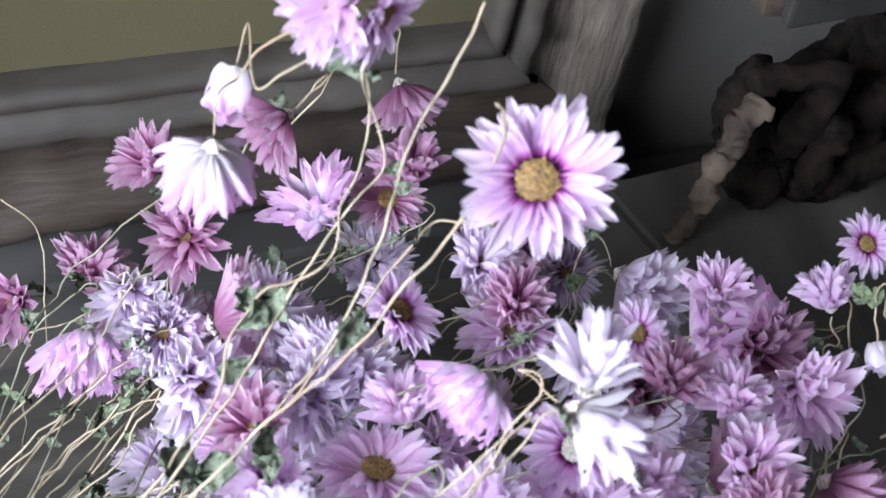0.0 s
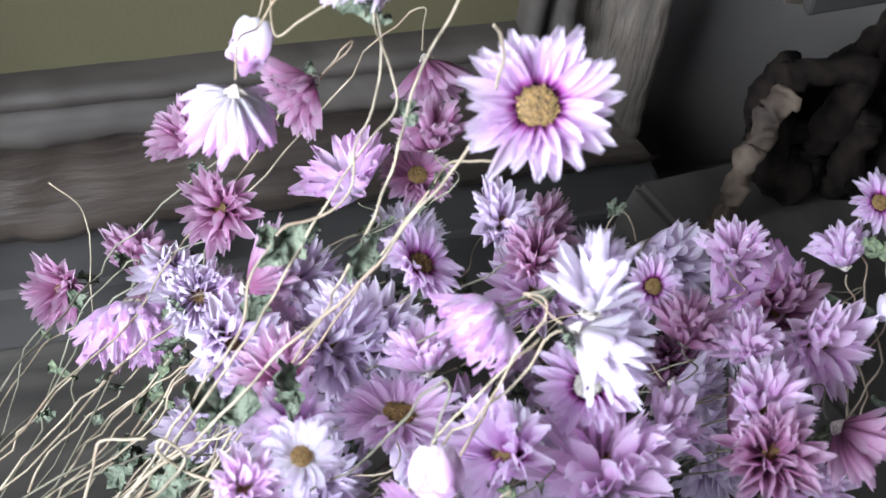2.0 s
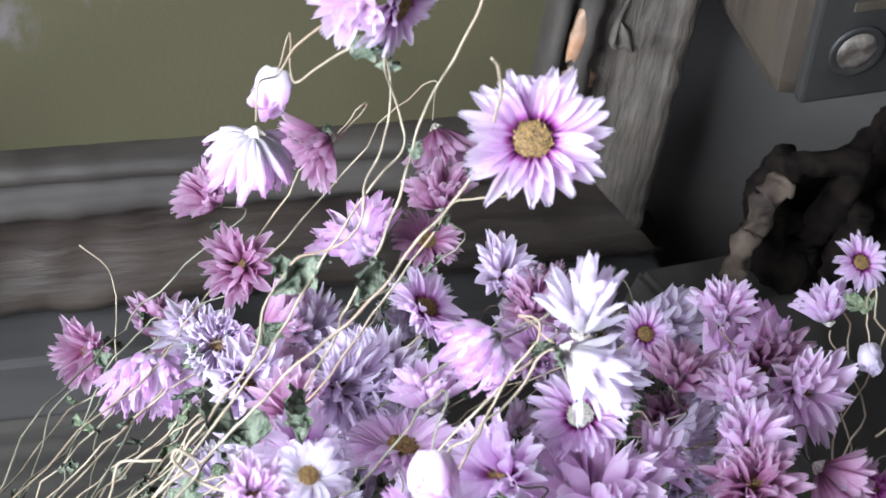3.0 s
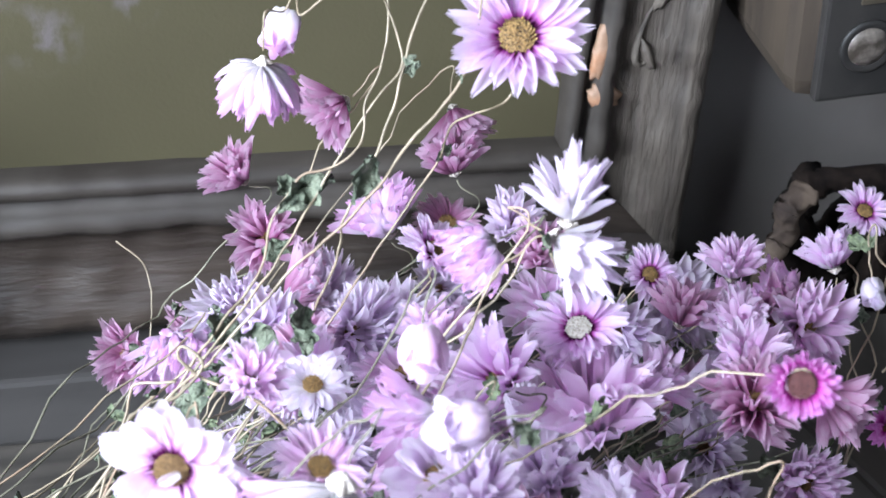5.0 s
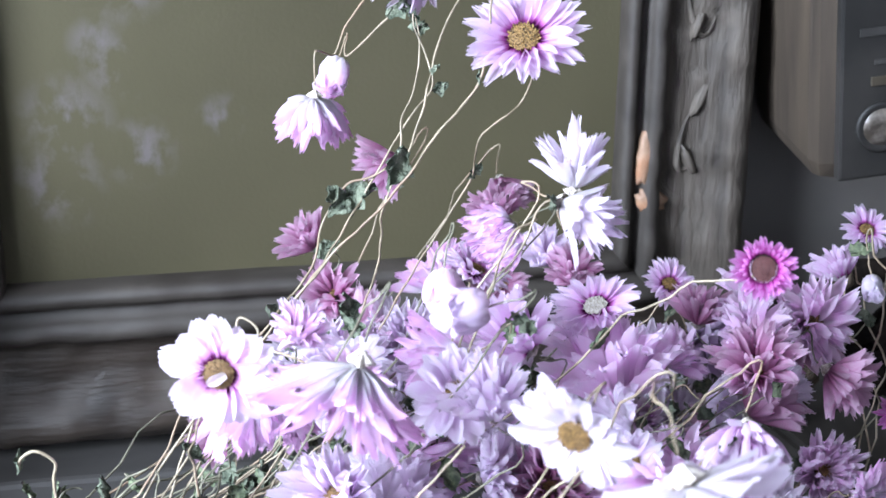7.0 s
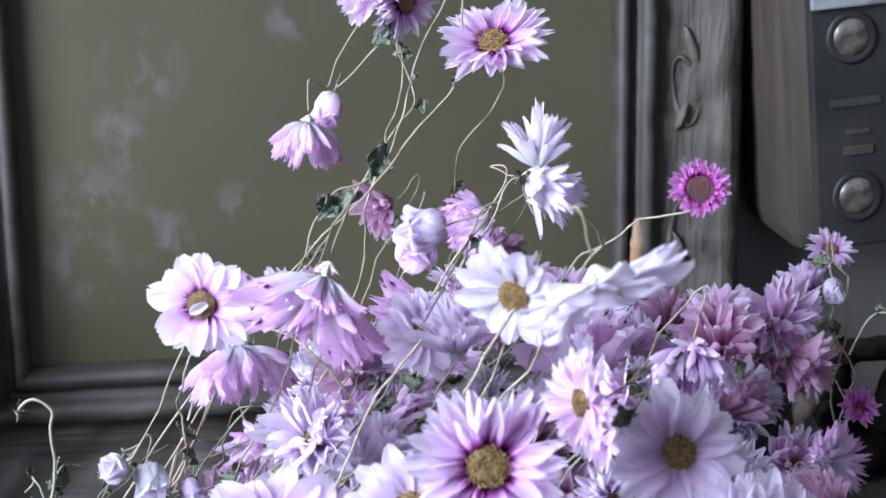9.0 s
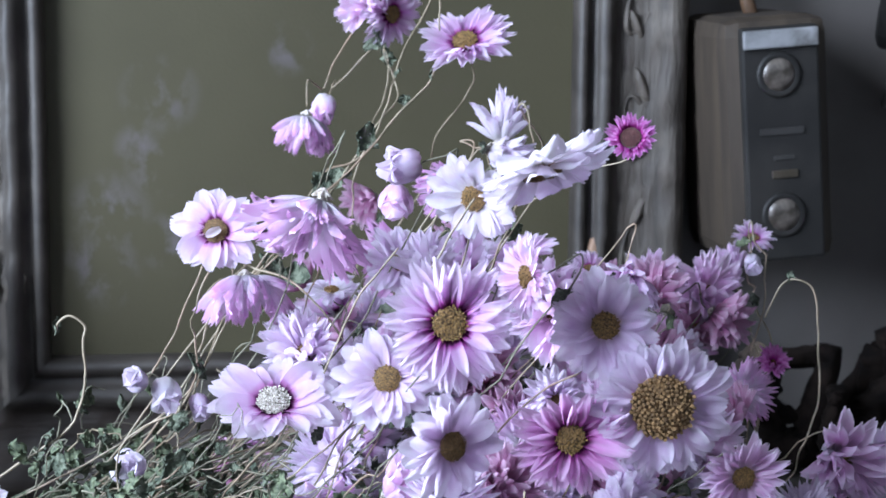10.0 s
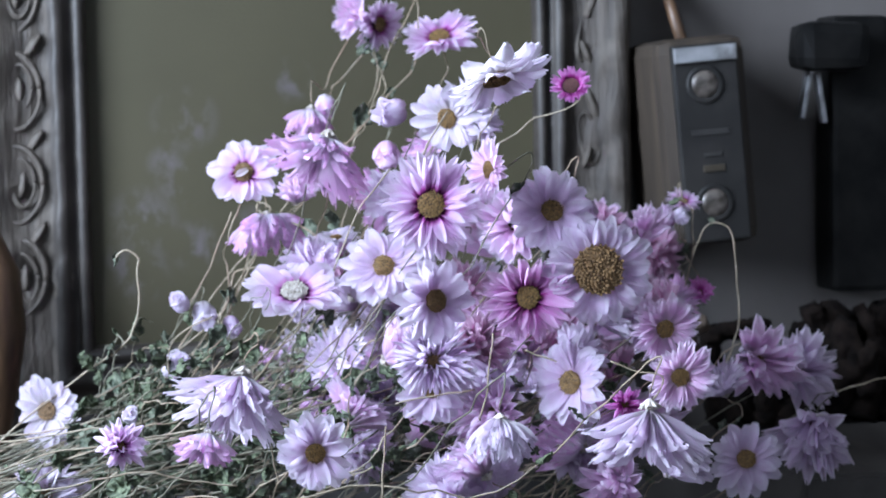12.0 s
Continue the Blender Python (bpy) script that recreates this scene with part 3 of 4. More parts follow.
def smooth_path(pts, n, wob, seed):
    """A wavering line through pts (Catmull-Rom)."""
    P = [Vector(p) for p in pts]
    P = [P[0] * 2 - P[1]] + P + [P[-1] * 2 - P[-2]]
    out = []
    for i in range(1, len(P) - 2):
        for k in range(n):
            t = k / n
            a, b, c, d = P[i - 1:i + 3]
            p = 0.5 * (2 * b + (c - a) * t + (2 * a - 5 * b + 4 * c - d) * t * t + (3 * b - a - 3 * c + d) * t ** 3)
            s = min(1.0, len(out) / 4)
            out.append(p + (noise.noise_vector(p * 30 + Vector((seed * 3.1, 0, 0))) * wob * 1.4 + noise.noise_vector(p * 160 + Vector((0, seed * 1.7, 0))) * wob * 0.6) * s)
    out.append(P[-2])
    return out


GATHER = Vector((-0.205, -0.035, 0.040))


def add_stem(thing, at, axis, seed, via=(), thick=0.00029, wob=0.0030, end=None, leaves=2, mat=None, dark=False):
    """A thin straw stem from under a flower head back to the gathered end, with a few crumpled leaves."""
    r = random.Random(seed * 7 + 1)
    at, axis = Vector(at), Vector(axis).normalized()
    end = Vector(end) if end else GATHER + Vector((r.uniform(-0.06, 0.02), r.uniform(-0.06, 0.06), r.uniform(-0.03, 0.02)))
    first = at - axis * 0.009
    pts = [at, first]
    if via:
        pts += [Vector(v) + Vector((r.uniform(-1, 1), r.uniform(-1, 1), r.uniform(-1, 1))) * 0.15 * wob for v in via]
    else:
        neck = Vector((-0.085 + 0.45 * at.x + r.uniform(-0.012, 0.012), 0.6 * at.y - 0.012 + r.uniform(-0.02, 0.02), min(0.085, max(0.02, at.z - 0.03)) + r.uniform(-0.012, 0.008)))
        pts += [first.lerp(neck, 0.4) + Vector((0, 0.022, -0.22 * (first - neck).length)), neck]
    pts.append(end)
    line = smooth_path(pts, 9, wob, seed)
    v, f = tube(line, [thick * (0.75 + 0.5 * i / len(line)) for i in range(len(line))], 5)
    inv = thing.matrix_basis.inverted()
    child("stem", mesh_of("stem", [inv @ p for p in v], f, mat or (STEM if via or seed % 3 == 0 else STEM_GREY)), thing)
    for k in range(leaves):
        i = r.randrange(8, len(line) - 4)
        q = facing(line[i], (r.uniform(-1, 1), r.uniform(-1, 1), r.uniform(-0.3, 1)), r.uniform(0, 6))
        s = r.uniform(0.004, 0.0078)
        child("leaf", LEAVES[r.randrange(4, 9) if dark else r.randrange(9)], thing, inv @ q @ Matrix.Diagonal((s, s, s, 1)))


LABELS = {"p": "dried pink paper daisy with dark eye", "q": "dried rose-pink paper daisy", "f": "dried blush paper daisy with purple eye", "l": "dried pale lilac paper daisy", "w": "dried white paper daisy", "r": "dried deep rose paper daisy", "b": "dried white paper daisy with pink tips", "m": "dried magenta paper daisy", "k": "dried bright pink paper daisy with dark eye"}
HOW = {"O": "wide open", "S": "bursting open", "G": "with broad golden disc", "C": "half closed", "K": "drooping head down", "U": "hanging like an umbrella", "M": "half open", "B": "as closed bud"}
COUNT = [0]


def flower(kind, hue, x, y, z, ax, ay, az, wide, via=(), disc="gold", leaves=2, single=True, end=None, wob=0.0030):
    """A dried paper daisy: head at x, y, z facing ax, ay, az, wide across; O open, G large open, C half closed, K drooping, U hanging umbrella, M small cup, B bud."""
    COUNT[0] += 1
    seed = COUNT[0]
    r = random.Random(seed)
    at, axis = Vector((x, y, z)), Vector((ax, ay, az)).normalized()
    thing = tagged(new("dried_flower"), LABELS[hue] + ", " + HOW[kind], "dried flower", "bouquet of dried paper daisies")
    R = wide / 2
    if kind == "B":
        thing.matrix_basis = facing(at - axis * R * 0.9, axis, r.uniform(0, 6))
        child("bud", BUD_MESH[hue if hue in BUD_MESH else "q"][seed % 2], thing, Matrix.Diagonal((R * 2.2, R * 2.2, R * 1.95, 1)))
        child("calyx", CALYX_MESH, thing, Matrix.Diagonal((R * 0.9, R * 0.9, R * 0.9, 1)))
        add_stem(thing, at - axis * R * 0.9, axis, seed, via, leaves=min(leaves, 1), end=end, wob=wob)
        return thing
    if kind in "OG":
        broad = hue in "lwf"
        form = "round" if broad else "flat"
        wd1 = {"f": 0.44, "l": 0.36, "w": 0.36}.get(hue, 0.25)
        many = {"f": (14, 11, 4), "l": (18, 15, 9), "w": (18, 14, 8)}.get(hue, (25, 22, 13))
        rows = [(many[0], 0.16, -0.02, 3, 0.86, wd1, form), (many[1], 0.16, 0.01, 9, 0.82, wd1 * 0.92, form), (many[2], 0.17, 0.03, 15, 0.70, wd1 * 0.8, form)]
        dr, dh, base = 0.25, 0.09, at
        if kind == "G":
            rows = [(24, 0.30, -0.02, 2, 0.74, 0.28, "round"), (22, 0.30, 0.01, 8, 0.69, 0.26, "round"), (12, 0.30, 0.03, 14, 0.55, 0.21, "round")]
            dr, dh = 0.43, 0.12
    elif kind == "C":
        rows = [(12, 0.13, -0.02, 22, 0.80, 0.32, "dome"), (18, 0.16, 0.00, 26, 1.06, 0.28, "cup"), (15, 0.14, 0.03, 40, 1.14, 0.26, "shag"), (9, 0.12, 0.06, 56, 1.08, 0.22, "cup")]
        dr, dh, base = 0.2, 0.25, at - axis * R * 0.5
    elif kind == "S":
        rows = [(14, 0.12, 0.00, 36, 0.86, 0.28, "shag"), (17, 0.10, 0.05, 54, 1.10, 0.26, "flat"), (12, 0.08, 0.10, 72, 1.18, 0.23, "flat")]
        dr, dh, base = 0.2, 0.25, at - axis * R * 0.5
    elif kind == "K":
        rows = [(18, 0.10, -0.02, 2, 0.84, 0.26, "bell"), (30, 0.12, 0.01, 4, 1.16, 0.17, "bell"), (26, 0.12, 0.05, 14, 1.20, 0.16, "bell"), (12, 0.10, 0.08, 40, 1.10, 0.16, "dome")]
        dr, dh, base = 0.24, 0.22, at - axis * R * 0.35
    elif kind == "U":
        rows = [(24, 0.09, -0.01, 27, 0.80, 0.15, "shag"), (36, 0.10, 0.00, 24, 1.14, 0.14, "shag"), (32, 0.10, 0.04, 36, 1.16, 0.13, "flat"), (10, 0.10, 0.07, 50, 1.00, 0.18, "shag")]
        dr, dh, base = 0.24, 0.22, at - axis * R * 0.35
    else:
        rows = [(30, 0.44, -0.10, 24, 0.66, 0.20, "flat"), (28, 0.44, -0.05, 38, 0.64, 0.19, "flat"), (24, 0.43, 0.0, 55, 0.50, 0.17, "flat")]
        dr, dh, base = 0.37, 0.02, at - axis * R * 0.30
    spread = {"O": 11, "G": 8, "K": 7, "U": 13, "S": 14, "M": 3}.get(kind, 8)
    thing.matrix_basis = facing(base, axis, r.uniform(0, 6))
    tilt, ph, ph2 = r.uniform(4, 16) * (0.2 if kind == "M" else 1.0), r.uniform(0, 6), r.uniform(0, 6)
    if single:
        for ring, (n, r0, h, el, ln, wd, shape) in enumerate(rows):
            off = r.uniform(0, 6)
            tone = "w" if ring == 0 and kind in "CKU" and hue in "qlbp" else hue
            for i in range(n):
                if r.random() < 0.05:
                    continue
                az = off + 2 * math.pi * (i + r.uniform(-0.42, 0.42)) / n
                lift = tilt * math.sin(az + ph) + 0.5 * tilt * math.sin(3 * az + ph2)
                m = Matrix.Rotation(az, 4, "Z") @ Matrix.Translation((r0 * R, 0, h * R)) @ Matrix.Rotation(-radians(el + lift + r.uniform(-1, 1) * spread), 4, "Y") @ Matrix.Rotation(r.uniform(-0.35, 0.35), 4, "X")
                s = R * ln * r.uniform(0.78 if kind in "KS" else 0.84, 1.08) * (1 + 0.07 * math.sin(2 * az + ph2))
                child("petal", PETAL_MESHES[tone, shape][r.randrange(5)], thing, m @ Matrix.Diagonal((s, R * wd * r.uniform(0.85, 1.15), s, 1)))
    else:
        child("petals", joined_petals("petals", PETAL[hue], [(n, r0 * R, h * R, el, ln * R, wd * R, s) for n, r0, h, el, ln, wd, s in rows], seed), thing)
    child("disc", DISC[disc], thing, Matrix.Translation((0, 0, dh * R)) @ Matrix.Diagonal((dr * R, dr * R, dr * R, 1)))
    child("calyx", CALYX_MESH, thing, Matrix.Translation((0, 0, -0.20 * R)) @ Matrix.Diagonal((R * 0.40, R * 0.40, R * 0.42, 1)), "silvery papery calyx")
    add_stem(thing, base - axis * R * 0.3, axis, seed, via, leaves=leaves, end=end, wob=wob)
    return thing


tall = flower("O", "p", 0.0000, 0.0005, 0.2155, -0.29, -0.62, 0.73, 0.0300, wob=0.0010, leaves=0, via=((0.0, 0.004, 0.199), (-0.0076, 0.018, 0.1837), (-0.0084, 0.0232, 0.1704), (-0.0196, 0.0189, 0.1552), (-0.0329, 0.0135, 0.1366), (-0.0457, 0.0129, 0.1184), (-0.105, -0.02, 0.07)))
flower("M", "m", 0.0294, -0.0915, 0.1963, -0.31, -0.87, 0.38, 0.0135, disc="maroon", via=((0.0115, -0.070, 0.178), (-0.012, -0.050, 0.145), (-0.07, -0.04, 0.09)))
flower("O", "p", -0.0193, 0.0360, 0.2235, 0.64, -0.76, -0.08, 0.0226, wob=0.0010, leaves=0, via=((-0.0212, 0.0330, 0.2125), (-0.0210, 0.0263, 0.2026), (-0.0244, 0.0213, 0.1937), (-0.0271, 0.0188, 0.1886), (-0.0281, 0.0150, 0.1824), (-0.0331, 0.0138, 0.1781), (-0.0398, 0.0145, 0.1755), (-0.0436, 0.0132, 0.1715), (-0.0476, 0.0108, 0.1660), (-0.0502, 0.0053, 0.1596), (-0.0551, 0.0011, 0.1540), (-0.0712, -0.0099, 0.1378), (-0.11, -0.025, 0.085)))
flower("C", "q", -0.0300, 0.0345, 0.2275, -0.70, -0.45, 0.30, 0.0205, wob=0.0010, leaves=0, via=((-0.0218, 0.0330, 0.2130), (-0.0189, 0.0260, 0.2026), (-0.0181, 0.0222, 0.1970), (-0.0225, 0.0208, 0.1924), (-0.0283, 0.0180, 0.1850), (-0.0361, 0.0135, 0.1738), (-0.0425, 0.0077, 0.1663), (-0.0487, 0.0029, 0.1598), (-0.0568, -0.0024, 0.1523), (-0.0662, -0.0088, 0.1436), (-0.11, -0.03, 0.09)))
flower("K", "b", -0.0465, 0.0365, 0.1862, -0.05, -0.25, -0.96, 0.0228, wob=0.0005, leaves=0, via=((-0.0400, 0.0470, 0.1985), (-0.0370, 0.0460, 0.2060), (-0.0320, 0.0420, 0.2150)), end=(-0.0285, 0.0370, 0.2215))
flower("B", "b", -0.0405, 0.0500, 0.1905, -0.35, -0.60, -0.65, 0.0115, wob=0.0005, leaves=0, via=((-0.0375, 0.0440, 0.1990), (-0.0330, 0.0430, 0.2030), (-0.0270, 0.0400, 0.2100)), end=(-0.0222, 0.0345, 0.2140))
flower("B", "l", -0.0312, -0.0840, 0.1880, -1.00, -0.06, -0.07, 0.0119)
flower("K", "b", -0.0083, -0.0130, 0.1725, -0.86, -0.40, -0.10, 0.0200)
flower("S", "w", 0.0078, -0.0235, 0.1935, 0.20, 0.36, 0.90, 0.0236, via=((-0.002, -0.027, 0.184), (-0.016, -0.030, 0.160), (-0.06, -0.03, 0.10)))
flower("S", "w", 0.0080, -0.0330, 0.1845, 0.72, -0.62, -0.22, 0.0243, via=((-0.003, -0.026, 0.186), (-0.018, -0.028, 0.158), (-0.06, -0.03, 0.09)))
flower("O", "w", -0.0100, -0.1690, 0.1975, 0.24, -0.28, -0.93, 0.0340, via=((0.0, -0.12, 0.19), (-0.02, -0.10, 0.15), (-0.07, -0.05, 0.08)))
flower("O", "w", -0.0180, -0.1302, 0.1855, -0.55, -0.82, -0.19, 0.0244)
blush = flower("O", "f", -0.0780, -0.0658, 0.1683, -0.28, -0.93, 0.24, 0.0251, disc="brown", via=((-0.083, -0.050, 0.140), (-0.095, -0.045, 0.11)))
flower("U", "b", -0.0535, -0.0889, 0.1740, -0.30, -0.20, -0.91, 0.0330)
flower("K", "b", -0.0698, -0.0499, 0.1483, 0.02, -0.49, -0.87, 0.0250)
flower("O", "p", -0.0274, -0.1535, 0.1595, -0.15, -0.98, 0.16, 0.0318)
flower("O", "q", -0.0083, -0.1507, 0.1696, -0.94, -0.33, -0.06, 0.0220)
flower("O", "l", 0.0110, -0.1448, 0.1562, -0.03, -0.93, 0.37, 0.0267)
flower("G", "l", 0.0231, -0.1528, 0.1387, -0.10, -0.99, 0.11, 0.0341, disc="brown")
flower("O", "l", 0.0090, -0.0756, 0.1443, -0.14, -0.95, 0.26, 0.0154)
flower("O", "l", -0.0379, -0.1221, 0.1394, -0.24, -0.93, 0.27, 0.0265)
flower("O", "l", -0.0275, -0.1557, 0.1312, 0.45, -0.87, 0.10, 0.0265, disc="brown")
flower("O", "k", 0.0018, -0.1516, 0.1312, -0.10, -0.99, 0.06, 0.0281)
flower("O", "f", -0.0651, -0.1076, 0.1301, -0.10, -0.60, 0.79, 0.0333, disc="down")
flower("O", "l", 0.0167, -0.1450, 0.1037, -0.68, -0.70, 0.12, 0.0286)
flower("O", "l", -0.0259, -0.1380, 0.1026, -0.10, -0.99, 0.06, 0.0234)
flower("U", "l", -0.0862, -0.1782, 0.1077, -0.14, -0.44, -0.89, 0.0341)
flower("C", "b", -0.0506, -0.0781, 0.0911, 0.16, -0.94, -0.31, 0.0256)
flower("C", "b", -0.0968, -0.2111, 0.0994, -0.21, -0.52, -0.83, 0.0158)
flower("O", "l", -0.0695, -0.2295, 0.1006, -0.15, -0.96, -0.25, 0.0209)
flower("C", "l", -0.0408, -0.0917, 0.0748, 0.54, -0.66, -0.51, 0.0241)
flower("K", "w", -0.0163, -0.2034, 0.0985, 0.04, -0.34, -0.94, 0.0215)
flower("U", "l", 0.0225, -0.2144, 0.0993, -0.05, -0.21, -0.98, 0.0325)
flower("C", "q", -0.0118, -0.1137, 0.0662, 0.17, -0.91, -0.37, 0.0214)
flower("C", "q", 0.0317, -0.1382, 0.0683, -0.44, -0.86, -0.24, 0.0238)
flower("C", "q", 0.1051, -0.0603, 0.0949, 0.08, -0.98, -0.18, 0.0332)
flower("C", "l", 0.1264, -0.0434, 0.0911, 0.31, -0.94, 0.16, 0.0313)
flower("C", "l", 0.1215, -0.0689, 0.0696, -0.36, -0.78, -0.51, 0.0339)
flower("O", "l", 0.0837, -0.1080, 0.0701, -0.13, -0.88, 0.47, 0.0254)
flower("C", "m", 0.0933, -0.0242, 0.1192, -0.45, -0.80, 0.39, 0.0114)
flower("O", "q", 0.0445, -0.1496, 0.1200, 0.06, -0.99, -0.15, 0.0225)
flower("O", "q", 0.0450, -0.1652, 0.1073, -0.15, -0.96, -0.25, 0.0219)
flower("C", "m", 0.0304, -0.1586, 0.0985, 0.07, -0.98, 0.17, 0.0124)
flower("C", "r", 0.0769, -0.0310, 0.1331, 0.69, -0.58, -0.43, 0.0223)
flower("O", "p", 0.0431, 0.0121, 0.1423, 0.06, -0.47, 0.88, 0.0152)
flower("C", "p", 0.0901, 0.0145, 0.1440, -0.20, 0.59, 0.78, 0.0176, via=((0.091, 0.005, 0.128), (0.095, -0.010, 0.10), (0.05, -0.02, 0.05)))
flower("O", "p", 0.0999, 0.0197, 0.1507, 0.04, -0.36, 0.93, 0.0151, via=((0.096, 0.008, 0.132), (0.094, -0.006, 0.11), (0.05, -0.02, 0.055)))
flower("B", "w", 0.0917, -0.0072, 0.1465, -0.10, -0.88, -0.46, 0.0075, via=((0.094, 0.0, 0.156), (0.097, -0.002, 0.12), (0.05, -0.02, 0.055)))
flower("O", "w", -0.1469, -0.0441, 0.0865, -0.34, -0.88, 0.28, 0.0255, disc="brown")
flower("C", "p", -0.1190, -0.1883, 0.0980, 0.24, -0.88, 0.42, 0.0155)
flower("C", "w", -0.1467, -0.0784, 0.0654, 0.12, -0.78, 0.61, 0.0271)
flower("B", "w", -0.1011, -0.0476, 0.1238, -0.45, -0.72, 0.52, 0.0086)
flower("B", "w", -0.0924, -0.0451, 0.1174, 0.13, -0.70, -0.71, 0.0109)
flower("B", "w", -0.1028, -0.0707, 0.1046, 0.35, -0.85, 0.39, 0.0118)
flower("B", "w", -0.1173, -0.1450, 0.0992, -0.11, -0.77, 0.63, 0.0060)
flower("B", "l", -0.0826, -0.0429, 0.1134, 0.23, -0.80, -0.56, 0.0084)
flower("C", "r", -0.0251, 0.0683, 0.1582, -0.70, -0.30, -0.15, 0.0196)
flower("C", "r", -0.0457, 0.0888, 0.1286, -0.65, -0.01, 0.76, 0.0193)
flower("C", "r", -0.0410, 0.0740, 0.1170, -0.50, -0.40, 0.50, 0.0220)
flower("C", "r", 0.0144, 0.0853, 0.1398, 0.10, -0.50, -0.30, 0.0198)
flower("C", "r", 0.0061, 0.0642, 0.1456, -0.32, 0.19, 0.93, 0.0196)
flower("C", "b", -0.0072, 0.0776, 0.1198, -0.32, 0.19, 0.93, 0.0254)
flower("O", "r", 0.0122, 0.0803, 0.1117, 0.02, -0.24, 0.97, 0.0198)
flower("K", "b", -0.0618, 0.0706, 0.0824, -0.27, -0.95, -0.12, 0.0267)
flower("C", "r", -0.0744, 0.1092, 0.0512, -0.64, -0.67, 0.37, 0.0221)
flower("C", "r", -0.0508, 0.1200, 0.0519, 0.06, 0.24, 0.97, 0.0227)
flower("C", "r", -0.0486, 0.0904, 0.0720, 0.00, -0.34, 0.94, 0.0213)
flower("B", "q", -0.0454, 0.0641, 0.0998, -0.23, -0.90, -0.36, 0.0079)
flower("B", "q", -0.0407, 0.0538, 0.1109, 0.04, 0.54, 0.84, 0.0071)
flower("C", "r", 0.0201, 0.0256, 0.1428, -0.17, -0.09, 0.98, 0.0176)
flower("C", "l", 0.0162, 0.0381, 0.1433, -0.01, 0.00, 1.00, 0.0183)
flower("O", "p", -0.0062, 0.0266, 0.1430, 0.32, -0.10, 0.94, 0.0206)
flower("C", "l", -0.0188, 0.0331, 0.1214, -0.09, 0.16, 0.98, 0.0208)
flower("C", "q", -0.0098, 0.0105, 0.1348, -0.30, 0.49, 0.82, 0.0198)
flower("O", "q", -0.0173, -0.0021, 0.1289, 0.17, 0.24, 0.96, 0.0269)
flower("C", "p", -0.0078, -0.0282, 0.1533, -0.65, 0.05, 0.70, 0.0253)
flower("O", "p", 0.0155, -0.0182, 0.1525, -0.30, -0.25, 0.90, 0.0225, disc="down")
flower("C", "q", 0.0176, -0.0298, 0.1432, -0.17, -0.02, 0.99, 0.0359)
flower("O", "w", -0.0427, -0.0167, 0.1420, -0.08, -0.20, 0.98, 0.0172)
flower("C", "p", -0.0429, -0.0027, 0.1370, -0.55, 0.25, 0.79, 0.0203)
flower("C", "b", -0.0303, -0.0493, 0.1584, -0.98, -0.21, -0.02, 0.0248)
flower("B", "q", -0.0271, -0.0457, 0.1724, -0.14, -0.80, -0.59, 0.0113)
flower("C", "w", 0.0064, -0.0677, 0.1493, -0.92, -0.06, 0.38, 0.0164)
flower("K", "p", 0.0297, -0.0903, 0.1549, -0.10, -0.64, -0.76, 0.0215)
flower("C", "r", 0.0487, 0.0007, 0.1419, 0.12, 0.05, 0.99, 0.0201)
flower("C", "b", 0.0820, 0.0202, 0.1255, -0.94, 0.24, 0.24, 0.0224)
flower("C", "q", 0.0708, 0.0265, 0.1343, -0.05, 0.28, 0.96, 0.0182)
flower("C", "q", 0.0761, -0.0104, 0.1401, 0.01, -0.86, 0.51, 0.0249)
flower("C", "q", 0.0527, -0.0258, 0.1480, -0.07, -0.12, 0.99, 0.0210)
flower("C", "q", 0.0572, -0.0075, 0.1443, -0.32, 0.19, 0.93, 0.0176)
flower("C", "q", 0.0364, -0.0223, 0.1404, 0.77, -0.11, 0.62, 0.0171)
flower("C", "q", -0.0580, -0.0328, 0.1611, 0.14, -0.24, 0.96, 0.0168)
flower("O", "q", -0.0505, -0.0650, 0.1632, 0.01, -0.30, 0.96, 0.0191)
flower("C", "l", -0.0223, -0.0712, 0.1617, -0.27, 0.01, 0.96, 0.0229)
flower("C", "r", 0.0511, -0.0378, 0.1463, -0.14, -0.49, 0.86, 0.0244)
flower("O", "l", -0.0280, -0.0661, 0.1586, 0.01, -0.75, 0.66, 0.0222)
flower("C", "l", -0.0550, -0.0658, 0.1365, -0.31, -0.69, 0.65, 0.0251)
flower("C", "r", 0.0811, 0.0126, 0.1263, 0.14, -0.64, 0.75, 0.0266)
flower("C", "q", 0.0058, -0.1010, 0.1502, -0.74, -0.67, -0.00, 0.0249)

def leaf_on(thing, x, y, z, ax, ay, az, size, kind=0, turn=0.0):
    inv = thing.matrix_basis.inverted()
    child("leaf", LEAVES[kind], thing, inv @ facing((x, y, z), (ax, ay, az), turn) @ Matrix.Diagonal((size, size, size, 1)))


leaf_on(tall, -0.0440, 0.0115, 0.1705, 0.2, -0.7, 0.7, 0.0100, 0, 0.3)
leaf_on(tall, -0.0400, 0.0120, 0.1690, 0.0, -0.6, 0.8, 0.0080, 1, 2.4)
leaf_on(tall, -0.0445, 0.0080, 0.1630, -0.4, -0.6, 0.5, 0.0065, 2, 4.0)
leaf_on(tall, -0.0330, -0.0065, 0.1830, 0.4, -0.8, 0.4, 0.0085, 3, 1.0)
leaf_on(tall, -0.0218, 0.0335, 0.2140, 0.6, -0.6, 0.4, 0.0075, 4, 1.8)
leaf_on(tall, -0.0222, 0.0330, 0.2145, -0.6, -0.5, 0.2, 0.0070, 2, 3.4)
